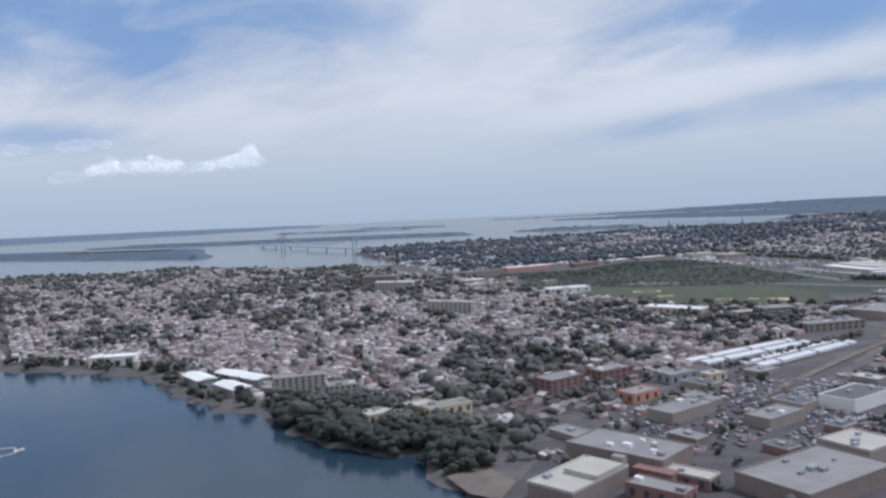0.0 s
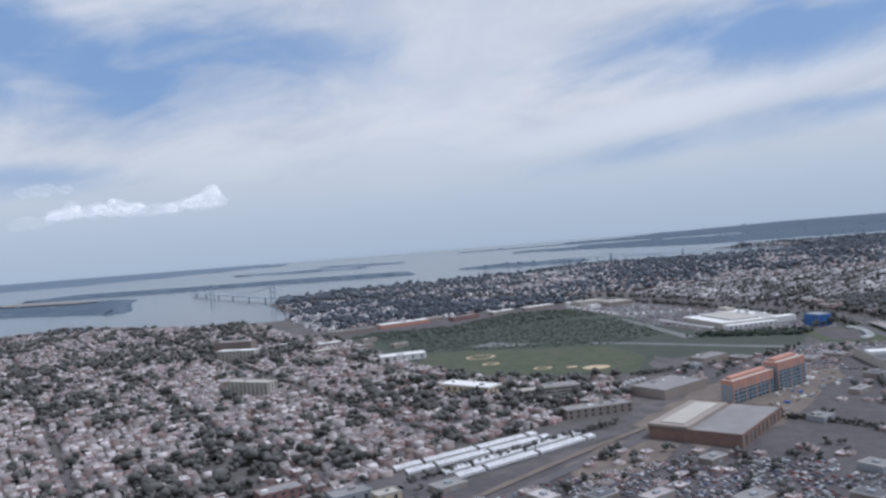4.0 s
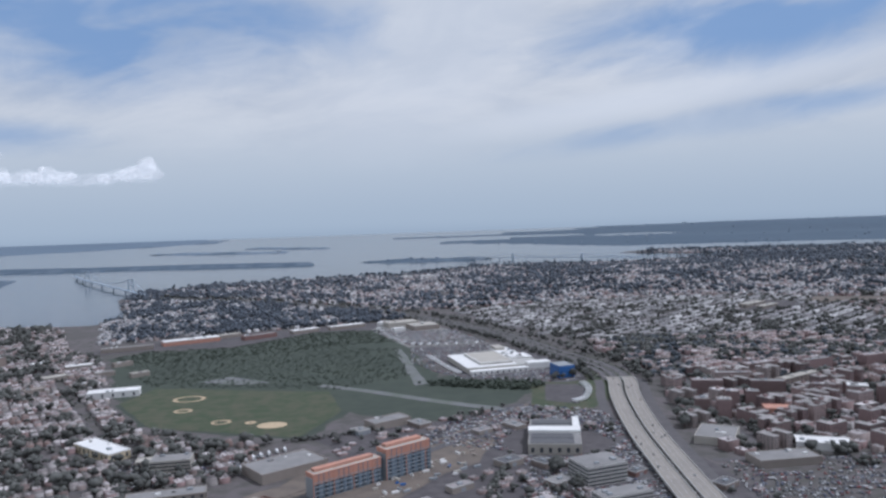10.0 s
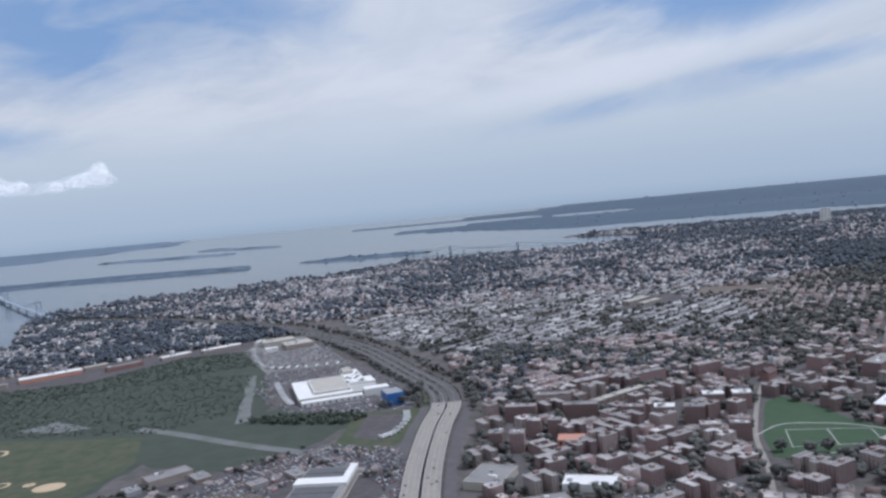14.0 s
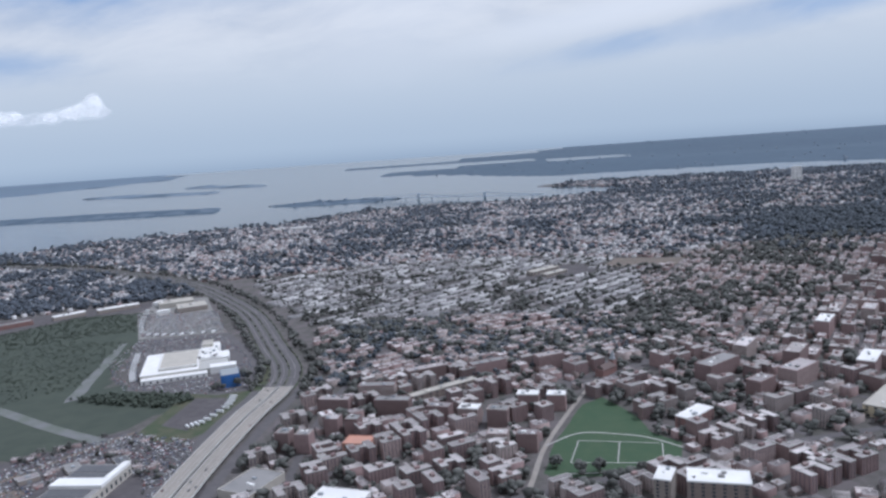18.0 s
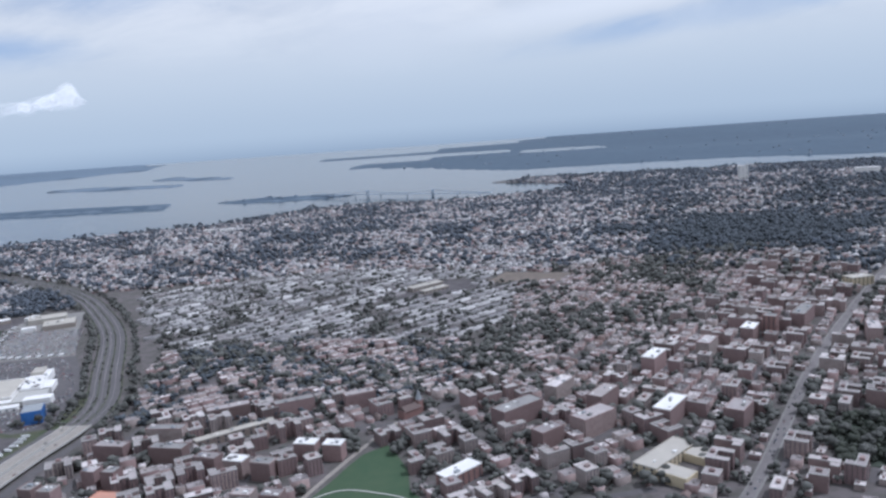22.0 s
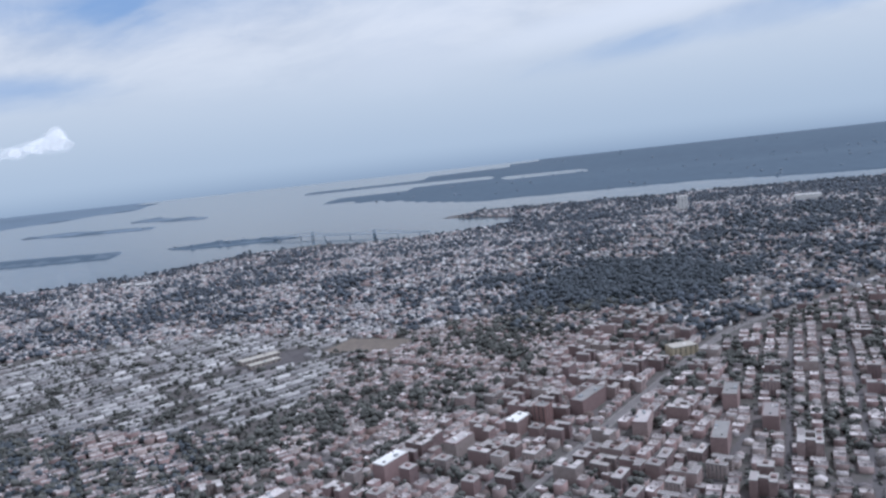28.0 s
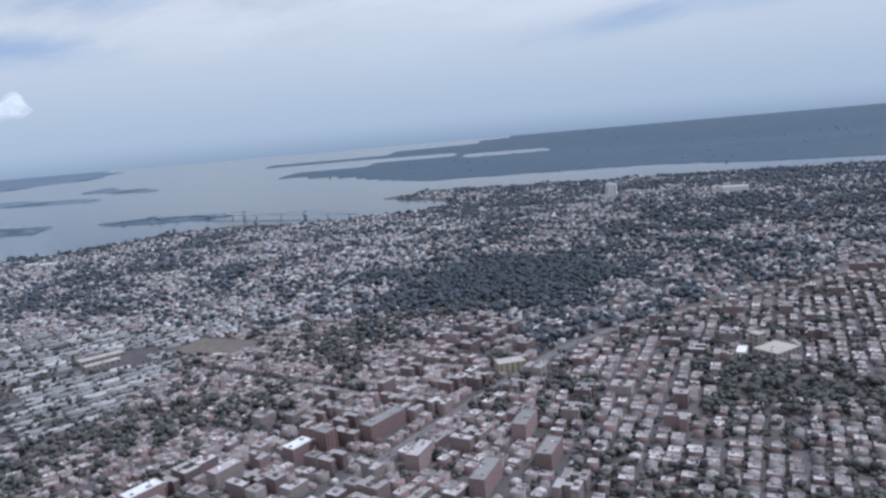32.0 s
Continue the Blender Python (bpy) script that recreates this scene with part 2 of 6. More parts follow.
M = {
    "ground": material("town_ground", (0.132, 0.115, 0.118), (0.066, 0.066, 0.056), 0.95, 0.12, 0.85, bump=0.1, big=0.02),
    # woods colour shifted to blue, with the haze of distance painted in
    "far": material("hazed_distant_woods", (0.074, 0.109, 0.150), (0.058, 0.088, 0.126), 1.0, 0.03, 0.9, big=0.003),
    "asphalt": material("asphalt", (0.118, 0.109, 0.112), (0.085, 0.08, 0.085), 0.9, 0.3, 0.8, bump=0.1, big=0.05),
    "lot": material("worn_asphalt_lot", (0.105, 0.094, 0.098), (0.060, 0.054, 0.058), 0.9, 0.2, 0.8, big=0.04),
    "avenue": material("worn_avenue_asphalt", (0.19, 0.175, 0.175), (0.13, 0.12, 0.122), 0.9, 0.25, 0.8, big=0.05),
    "yard": material("pale_yard", (0.25, 0.24, 0.23), (0.17, 0.165, 0.16), 0.9, 0.12, 0.8, big=0.04),
    "concrete": material("highway_concrete", (0.31, 0.28, 0.25), (0.24, 0.22, 0.20), 0.85, 0.35, 0.8, bump=0.1, big=0.05),
    "kerb": material("pale_concrete", (0.45, 0.44, 0.42), None, 0.85, 0.8, 0.4),
    "paint": material("road_paint", (0.42, 0.41, 0.40), (0.28, 0.28, 0.28), 0.7, 1.0, 0.5),
    "dirt": material("bare_earth", (0.185, 0.152, 0.125), (0.115, 0.098, 0.088), 0.95, 0.15, 0.8, bump=0.2, big=0.05),
    "sand": material("infield_sand", (0.52, 0.40, 0.26), (0.42, 0.33, 0.22), 0.95, 0.3, 0.6),
    "grass": material("mown_grass", (0.046, 0.068, 0.034), (0.088, 0.085, 0.055), 0.95, 0.12, 0.9, bump=0.1, big=0.06),
    "turf": material("sports_turf", (0.040, 0.078, 0.040), (0.055, 0.088, 0.046), 0.95, 0.15, 0.7, bump=0.1, big=0.05),
    "marsh": material("marsh_reed", (0.058, 0.071, 0.054), (0.044, 0.056, 0.044), 1.0, 0.09, 0.9, bump=0.3, big=0.02),
    "wet": material("marsh_runway", (0.165, 0.165, 0.17), (0.09, 0.11, 0.08), 0.7, 0.06, 0.8, big=0.03),
    "wall": material("house_wall", WALLS[0], None, 0.85, 0.6, 0.3, vary="object", palette=WALLS, spread=0.2),
    "walls": material("house_walls", WALLS[0], None, 0.85, 0.6, 0.3, vary="island", palette=WALLS, spread=0.25),
    "farwalls": material("hazed_grey_walls", WALLS[0], None, 0.85, 0.6, 0.3, vary="island", palette=HAZED_WALLS, spread=0.2),
    "roof": material("shingle_roof", ROOFS[0], None, 0.85, 0.9, 0.4, bump=0.2, vary="object", palette=ROOFS, spread=0.2),
    "roofs": material("shingle_roofs", ROOFS[0], None, 0.85, 0.9, 0.4, vary="island", palette=ROOFS, spread=0.3),
    # roof greys narrowed for haze in the same way; pale rows share them
    "farroofs": material("hazed_grey_roofs", WALLS[0], None, 0.85, 0.9, 0.2, vary="island", palette=((0.31, 0.30, 0.305), (0.23, 0.225, 0.235), (0.41, 0.40, 0.40), (0.27, 0.255, 0.26), (0.54, 0.53, 0.53)), spread=0.2),
    "flat": material("flat_roof", FLATS[0], None, 0.8, 0.35, 0.4, vary="object", palette=FLATS, spread=0.15, big=0.08),
    "flats": material("flat_roofs", FLATS[0], None, 0.8, 0.35, 0.4, vary="island", palette=FLATS, spread=0.25),
    "brick": material("brick_wall", BRICKS[0], None, 0.9, 0.5, 0.35, vary="object", palette=BRICKS, spread=0.2),
    "bricks": material("brick_walls", BRICKS[0], None, 0.9, 0.5, 0.35, vary="island", palette=BRICKS, spread=0.25),
    "redbrick": material("red_brick", (0.25, 0.145, 0.13), (0.19, 0.115, 0.105), 0.9, 0.4, 0.6, big=0.1),
    "tanbrick": material("tan_brick", (0.24, 0.195, 0.172), (0.19, 0.155, 0.14), 0.9, 0.4, 0.6, big=0.1),
    "glass": material("window_glass", (0.05, 0.06, 0.075), (0.10, 0.11, 0.12), 0.15, 0.7, 0.5),
    "white": material("white_roof_membrane", (0.80, 0.79, 0.77), (0.64, 0.63, 0.62), 0.7, 0.15, 0.6, big=0.05),
    "cream": material("cream_roof", (0.46, 0.43, 0.38), (0.37, 0.345, 0.31), 0.75, 0.15, 0.6, big=0.05),
    "grey": material("grey_roof_membrane", (0.27, 0.26, 0.255), (0.19, 0.185, 0.185), 0.8, 0.15, 0.7, big=0.05),
    "tan": material("tan_render", (0.31, 0.27, 0.24), (0.25, 0.22, 0.195), 0.85, 0.25, 0.5, big=0.06),
    "yellow": material("yellow_brick", (0.56, 0.48, 0.33), (0.47, 0.40, 0.29), 0.85, 0.25, 0.5, big=0.06),
    "blue": material("blue_cladding", (0.045, 0.15, 0.42), (0.035, 0.12, 0.34), 0.5, 0.3, 0.6, big=0.1),
    "orange": material("orange_sheathing", (0.52, 0.26, 0.19), (0.42, 0.235, 0.18), 0.8, 0.4, 0.6, big=0.1),
    "slate": material("blue_grey_sheathing", (0.16, 0.22, 0.28), (0.13, 0.17, 0.22), 0.6, 0.5, 0.6, big=0.1),
    "rust": material("rusty_brown_steel", (0.23, 0.14, 0.115), (0.16, 0.105, 0.09), 0.8, 0.4, 0.6, big=0.1),
    "red": material("red_awning", (0.52, 0.07, 0.08), (0.42, 0.07, 0.08), 0.7, 0.4, 0.5),
    "dark": material("dark_roof_panel", (0.09, 0.09, 0.10), (0.13, 0.13, 0.13), 0.6, 0.3, 0.6),
    # steel lightened and blued: haze painted onto the far bridges
    "hazesteel": material("hazed_bridge_steel", (0.31, 0.37, 0.44), (0.27, 0.33, 0.40), 0.7, 0.5, 0.5),
    "steel": material("grey_steel", (0.30, 0.32, 0.34), (0.22, 0.24, 0.26), 0.5, 0.5, 0.5),
    "bus": material("white_bus_paint", (0.82, 0.82, 0.82), (0.7, 0.7, 0.7), 0.35, 0.8, 0.4, vary="object", spread=0.06),
    "car": material("car_paint", (0.5, 0.5, 0.5), None, 0.3, 1.0, 0.2, vary="object", spread=0.1,
                    palette=((0.38, 0.38, 0.38), (0.05, 0.05, 0.06), (0.6, 0.6, 0.6), (0.16, 0.17, 0.18), (0.2, 0.04, 0.04), (0.06, 0.08, 0.15), (0.25, 0.25, 0.26), (0.03, 0.03, 0.03))),
    "cars": material("car_paints", (0.5, 0.5, 0.5), None, 0.3, 1.0, 0.2, vary="island", spread=0.1,
                     palette=((0.38, 0.38, 0.38), (0.05, 0.05, 0.06), (0.6, 0.6, 0.6), (0.16, 0.17, 0.18), (0.2, 0.04, 0.04), (0.06, 0.08, 0.15), (0.25, 0.25, 0.26), (0.03, 0.03, 0.03))),
    "rubber": material("tyre_rubber", (0.03, 0.03, 0.03), None, 0.9, 2.0, 0.3),
    "leaf": material("tree_leaves", LEAVES, (0.100, 0.102, 0.090), 0.9, 0.7, 0.8, bump=0.5, vary="object", spread=0.25),
    "leaves": material("trees_leaves", LEAVES, (0.100, 0.102, 0.090), 0.9, 0.7, 0.8, vary="island", spread=0.4),
    # leaves turned blue-grey: aerial haze is mixed into their colour
    "midleaf": material("hazed_suburb_trees", (0.080, 0.094, 0.116), (0.098, 0.112, 0.134), 0.95, 0.4, 0.7, vary="island", spread=0.35),
    "darkleaf": material("wood_leaves", (0.036, 0.042, 0.034), (0.054, 0.060, 0.044), 0.95, 0.7, 0.8, vary="island", spread=0.35),
    # bluish leaf tone that includes the haze over the hill
    "woodleaf": material("hazed_park_leaves", (0.066, 0.078, 0.092), (0.080, 0.092, 0.106), 0.95, 0.6, 0.8, vary="island", spread=0.35),
    # paler blue still: thicker haze painted into the woods of the west shore
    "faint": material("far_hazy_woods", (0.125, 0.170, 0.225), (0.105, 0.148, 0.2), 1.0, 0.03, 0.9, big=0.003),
    # haze over the water is painted into this blue-grey
    "isle": material("hazed_island_shore", (0.135, 0.175, 0.225), (0.110, 0.148, 0.195), 1.0, 0.05, 0.9, vary="island", spread=0.2),
    "reedleaf": material("marsh_scrub", (0.060, 0.074, 0.056), (0.048, 0.060, 0.047), 1.0, 0.02, 0.9, vary="island", spread=0.1),
    "bark": material("tree_bark", (0.12, 0.09, 0.07), (0.07, 0.055, 0.045), 0.95, 1.5, 0.7, bump=0.4),
}


def water_material():
    m = bpy.data.materials.new("bay_water")
    m.use_nodes = True
    n = Nodes(m.node_tree)
    pos = n.add("ShaderNodeNewGeometry").outputs["Position"]
    ripple = n.noise(pos, 0.55, 5.0, 0.6).outputs[0]
    swell = n.noise(pos, 0.02, 3.0, 0.5).outputs[0]
    bump = n.add("ShaderNodeBump", {"Height": ripple, "Strength": 0.10, "Distance": 0.4})
    tone = n.mix(n.step(swell, 0.4, 0.65), (0.024, 0.046, 0.070, 1), (0.032, 0.056, 0.080, 1))
    b = n.add("ShaderNodeBsdfPrincipled", {"Base Color": tone, "Roughness": 0.14, "IOR": 1.33, "Normal": bump.outputs[0]})
    n.add("ShaderNodeOutputMaterial", {0: b.outputs[0]})
    return m


M["water"] = water_material()


def puff_material(name, share, inner):
    """White vapour of the sky backdrop, with emission added in place of light scattered within it: each layer lets part
    of the light through.
    """
    m = bpy.data.materials.new(name)
    m.use_nodes = True
    n = Nodes(m.node_tree)
    d = n.add("ShaderNodeBsdfDiffuse", {"Color": (0.95, 0.95, 0.95, 1)})
    t = n.add("ShaderNodeBsdfTranslucent", {"Color": (0.95, 0.95, 0.95, 1)})
    lit = n.add("ShaderNodeMixShader", {0: 0.4, 1: d.outputs[0], 2: t.outputs[0]})
    glow = n.add("ShaderNodeEmission", {"Color": (1, 0.97, 0.93, 1), "Strength": inner})
    both = n.add("ShaderNodeAddShader", {0: lit.outputs[0], 1: glow.outputs[0]})
    clear_ = n.add("ShaderNodeBsdfTransparent")
    o = n.add("ShaderNodeMixShader", {0: share, 1: clear_.outputs[0], 2: both.outputs[0]})
    n.add("ShaderNodeOutputMaterial", {0: o.outputs[0]})
    return m


M["puff"] = puff_material("cloud_core_vapour", 0.32, 0.26)
M["mist"] = puff_material("cloud_edge_vapour", 0.17, 0.28)
M["veil"] = puff_material("cloud_veil", 0.09, 0.34)


# ---- plan of land and water ----
def P(text):
    return np.array([[float(v) for v in p.split(",")] for p in text.split()])


MAIN = P("60,-1500 45,60 5,120 0,185 -3,197 -11,223 -28,231 -47,245 -60,263 -65,278 -91,291 -121,328 -143,360 -175,374 -203,386 -230,392 -300,420 -390,540"
         " -500,720 -640,920 -650,1070 -510,1095 -440,1130 -360,1140 -228,1040 -171,1012 -75,1015 -60,1080 -110,1200 -155,1320 -150,1440 -75,1535 90,1590"
         " 285,1640 450,1810 600,1835 720,1765 810,1770 900,1795 1010,1830 1015,1950 940,2035 858,2098 900,2145 970,2200 1180,2160 1290,2105 1420,2060 1550,2110 1640,2065 1730,2010"
         " 2011,1970 2400,1900 3200,2000 4950,2300 4950,-1500")
NEAR_NORTH = P("4950,2450 3000,2200 2100,2090 1834,2200 1600,2370 1205,2440 960,2480 800,2680 715,2850 600,2950 394,3160 420,3260 640,3330 800,3500 1000,3480"
               " 1340,3400 1620,3280 1800,3250 4950,3250")
FAR_NORTH = P("4950,2700 2600,2700 1900,2900 1640,3150 1500,3440 1340,3560 900,3760 600,3900 236,3900 300,4050 800,4200 1200,4400 1500,4980 4950,4980")
WEST = P("-1000,3690 -1400,3400 -2200,3100 -4900,3000 -4900,4980 -900,4980 -600,4300")
ISLES = [P("-1000,2180 -603,2090 -468,2100 -163,2039 76,2006 60,2130 -227,2214 -532,2236 -900,2330"),
         P("-2600,1900 -1600,1760 -994,1740 -684,1550 -454,1412 -430,1470 -520,1700 -560,1850 -870,2000 -1257,2160 -2600,2400"),
         P("-640,2990 -400,2860 -137,2788 -100,2850 -500,3030"), P("-344,3249 -120,3080 -10,3011 20,3060 -300,3330"),
         P("180,2090 234,2030 345,2010 440,2005 520,2040 430,2090 300,2130")]


def inside(poly, x, y):
    x, y = np.asarray(x, float), np.asarray(y, float)
    odd = np.zeros(x.shape, bool)
    for (x0, y0), (x1, y1) in zip(poly, np.roll(poly, -1, 0)):
        if y0 != y1:
            odd ^= ((y0 > y) != (y1 > y)) & (x < (x1 - x0) * (y - y0) / (y1 - y0) + x0)
    return odd


def signed(poly, x, y, closed=True):
    """Distance to a polygon's edge, positive inside; of a line, plain distance."""
    x, y = np.asarray(x, float), np.asarray(y, float)
    best = np.full(x.shape, 1e9)
    ends = np.roll(poly, -1, 0)
    for (x0, y0), (x1, y1) in list(zip(poly, ends))[:None if closed else -1]:
        dx, dy = x1 - x0, y1 - y0
        s = np.clip(((x - x0) * dx + (y - y0) * dy) / (dx * dx + dy * dy), 0, 1)
        best = np.minimum(best, np.hypot(x - x0 - s * dx, y - y0 - s * dy))
    return np.where(inside(poly, x, y), best, -best) if closed else best


def smooth(v):
    v = np.clip(v, 0, 1)
    return v * v * (3 - 2 * v)


def elev(x, y):
    """Height of the ground: low flats by the bay, a broad hill to the south-east, far hills."""
    x, y = np.asarray(x, float), np.asarray(y, float)
    d = signed(MAIN, x, y)
    hill = 1.2 + 21 * smooth((x + 0.5 * (y - 500) - 450) / 900) * smooth((d - 60) / 520)
    z = np.clip(d * 0.5, -2.5, hill)
    for poly, top, run in ((NEAR_NORTH, 12, 900), (FAR_NORTH, 24, 900), (WEST, 16, 900), *((p, 5, 60) for p in ISLES)):
        q = signed(poly, x, y)
        z = np.maximum(z, np.clip(q * 0.3, -2.5, 1.5 + top * smooth(q / run)))
    return z


def ez(x, y):
    return float(elev(np.array([x]), np.array([y]))[0])


# ---- mesh helpers ----
def np_mesh(name, verts, corners, sizes, mats, index=None):
    me = bpy.data.meshes.new(name)
    me.vertices.add(len(verts))
    me.vertices.foreach_set("co", np.asarray(verts, np.float32).ravel())
    sizes = np.asarray(sizes, np.int32)
    me.loops.add(int(sizes.sum()))
    me.polygons.add(len(sizes))
    me.polygons.foreach_set("loop_start", np.concatenate(([0], np.cumsum(sizes)[:-1])).astype(np.int32))
    me.polygons.foreach_set("vertices", np.asarray(corners, np.int32).ravel())
    for m in mats:
        me.materials.append(m)
    if index is not None:
        me.polygons.foreach_set("material_index", np.asarray(index, np.int32))
    me.update(calc_edges=True)
    return me


def part(name, bm, mat, parent=None, label="", kind=""):
    me = bpy.data.meshes.new(name)
    bm.to_mesh(me)
    bm.free()
    me.materials.append(mat)
    ob = new(name, me)
    ob.parent = parent
    return tagged(ob, label=label, kind=kind)


def thing(name, m, label, category, group=""):
    ob = new(name)
    ob.empty_display_size = 0.5
    ob.matrix_basis = m
    return tagged(ob, label, category, group)


def box(bm, x0, y0, z0, x1, y1, z1):
    v = [bm.verts.new(p) for p in ((x0, y0, z0), (x1, y0, z0), (x1, y1, z0), (x0, y1, z0), (x0, y0, z1), (x1, y0, z1), (x1, y1, z1), (x0, y1, z1))]
    for f in ((0, 3, 2, 1), (4, 5, 6, 7), (0, 1, 5, 4), (1, 2, 6, 5), (2, 3, 7, 6), (3, 0, 4, 7)):
        bm.faces.new([v[i] for i in f])
    return bm


def prism(bm, pts, z0, z1):
    """A flat-topped solid over a plan outline."""
    area = sum(a[0] * b[1] - b[0] * a[1] for a, b in zip(pts, list(pts[1:]) + [pts[0]]))
    pts = list(pts) if area > 0 else list(pts)[::-1]
    lo = [bm.verts.new((*p, z0)) for p in pts]
    hi = [bm.verts.new((*p, z1)) for p in pts]
    bm.faces.new(hi)
    bm.faces.new(lo[::-1])
    for i in range(len(pts)):
        j = (i + 1) % len(pts)
        bm.faces.new((lo[i], lo[j], hi[j], hi[i]))
    return bm


def boxes(*all_):
    bm = bmesh.new()
    for b in all_:
        box(bm, *b)
    return bm


def rim(x0, y0, x1, y1, z0, z1, t, bm=None):
    """A parapet round a rectangle, in one ring."""
    bm = bm or bmesh.new()
    rings = [[bm.verts.new((x, y, z)) for x, y in ((a, b), (c, b), (c, d), (a, d))]
             for a, b, c, d, z in ((x0, y0, x1, y1, z0), (x0, y0, x1, y1, z1), (x0 + t, y0 + t, x1 - t, y1 - t, z1), (x0 + t, y0 + t, x1 - t, y1 - t, z0))]
    for i in range(4):
        p, q = rings[i], rings[(i + 1) % 4]
        for j in range(4):
            k = (j + 1) % 4
            bm.faces.new((p[j], p[k], q[k], q[j]))
    return bm


def at(x, y, turn=0.0, dz=0.0):
    return pose(x, y, ez(x, y) + dz, 0, 0, turn)


def ribbon(name, pts, width, mat, lift=0.12, step=12.0, shift=0.0, flat=None):
    """A strip draped on the ground along a line."""
    pts = [Vector(p) for p in pts]
    line = []
    for p, q in zip(pts, pts[1:]):
        n = max(1, int((q - p).length / step))
        line += [p.lerp(q, i / n) for i in range(n)]
    line.append(pts[-1])
    n = len(line)
    V = []
    for i, p in enumerate(line):
        d = (line[min(i + 1, n - 1)] - line[max(i - 1, 0)]).normalized()
        side = Vector((d.y, -d.x))
        for k in (shift - width / 2, shift + width / 2):
            q = p + side * k
            V.append((q.x, q.y, (flat or 0.0) + lift))
    if flat is None:
        V = np.array(V)
        V[:, 2] += elev(V[:, 0], V[:, 1])
    F = [(2 * i, 2 * i + 1, 2 * i + 3, 2 * i + 2) for i in range(n - 1)]
    me = bpy.data.meshes.new(name)
    me.from_pydata(V, [], F)
    me.materials.append(mat)
    return new(name, me)


def smooth_line(text, n=8):
    """A soft curve through plan points."""
    p = P(text)
    p = np.vstack((2 * p[0] - p[1], p, 2 * p[-1] - p[-2]))
    out_ = []
    for i in range(1, len(p) - 2):
        for s in np.arange(n) / n:
            a, b, c, d = p[i - 1:i + 3]
            out_.append(0.5 * (2 * b + (c - a) * s + (2 * a - 5 * b + 4 * c - d) * s ** 2 + (3 * b - a - 3 * c + d) * s ** 3))
    return [tuple(v) for v in out_] + [tuple(p[-2])]


def patch(name, poly, mat, lift=0.1, wobble=0.0, label="", category="ground"):
    """A field or lot: a plan outline laid on the ground."""
    pts = []
    for p, q in zip(poly, np.roll(poly, -1, 0)):
        n = max(1, int(np.hypot(*(q - p)) / 9))
        pts += [p + (q - p) * i / n for i in range(n)]
    pts = np.array(pts)
    if wobble:
        pts = pts + np.random.default_rng(len(name)).normal(0, wobble, pts.shape)
    bm = bmesh.new()
    vs = [bm.verts.new((p[0], p[1], 0)) for p in pts]
    bmesh.ops.triangle_fill(bm, edges=[bm.edges.new((vs[i], vs[(i + 1) % len(vs)])) for i in range(len(vs))], use_beauty=True)
    heights = elev(np.array([v.co.x for v in bm.verts]), np.array([v.co.y for v in bm.verts]))
    for v, h in zip(bm.verts, heights):
        v.co.z = h + lift
    bmesh.ops.recalc_face_normals(bm, faces=bm.faces)
    if bm.faces and sum(f.normal.z for f in bm.faces) < 0:
        bmesh.ops.reverse_faces(bm, faces=bm.faces)
    return tagged(part(name, bm, mat), label, category, kind="structure")


# ---- ground and water ----
def axis(lo, a, b, hi, fine_, coarse):
    left = a - np.geomspace(coarse / 3, a - lo, 22)[::-1]
    right = b + np.geomspace(coarse / 3, hi - b, 30)
    return np.concatenate((left, np.arange(a, b, fine_), right))


gx, gy = axis(-4900, -700, 2100, 4940, 12.0, 60.0), axis(-1400, 150, 2300, 4975, 10.0, 60.0)
X, Y = np.meshgrid(gx, gy)
Z = elev(X, Y)
nx, ny = len(gx), len(gy)
k = (np.arange(ny - 1)[:, None] * nx + np.arange(nx - 1)).ravel()
quads = np.stack((k, k + 1, k + 1 + nx, k + nx), 1)
mx, my = (X[:-1, :-1] + X[1:, 1:]).ravel() / 2, (Y[:-1, :-1] + Y[1:, 1:]).ravel() / 2
# land across the water takes the wood colours that hold painted haze
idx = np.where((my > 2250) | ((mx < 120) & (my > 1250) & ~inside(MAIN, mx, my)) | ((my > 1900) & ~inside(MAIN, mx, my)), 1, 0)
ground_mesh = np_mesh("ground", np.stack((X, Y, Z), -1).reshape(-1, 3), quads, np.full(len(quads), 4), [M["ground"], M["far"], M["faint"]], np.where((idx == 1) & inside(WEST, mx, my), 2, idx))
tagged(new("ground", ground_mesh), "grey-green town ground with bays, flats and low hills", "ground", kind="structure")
wx, wy = np.meshgrid(np.linspace(-4950, 4950, 23), np.linspace(-1450, 4980, 16))
k = (np.arange(15)[:, None] * 23 + np.arange(22)).ravel()
water_mesh = np_mesh("water", np.stack((wx, wy, 0 * wx), -1).reshape(-1, 3), np.stack((k, k + 1, k + 24, k + 23), 1), np.full(len(k), 4), [M["water"]])
tagged(new("water", water_mesh), "slate blue rippled bay and river water", "water", kind="structure")

# ---- zones of the plan ----
MARSH = P("35,768 109,585 139,530 196,501 244,488 262,539 315,512 366,548 390,600 384,622 319,634 298,800 277,881 200,878 134,805 60,800")
PLANT_LOT = P("299,762 326,690 338,622 405,597 424,602 422,660 402,712 376,765")
NORTH_LOT = P("261,877 299,766 374,768 340,860 316,936 270,930")
LOOP_LOT = P("380,540 404,528 424,572 420,596 392,598")
STRIP = P("0,785 60,806 134,808 205,880 275,885 262,932 110,885 10,830")
INDUSTRY = P("0,120 12,190 36,246 92,300 164,326 215,372 271,432 256,470 244,486 315,510 366,545 400,528 430,470 440,400 455,330 440,200 200,100 60,60")
BUS_LOT = P("86,316 112,306 196,358 178,380")
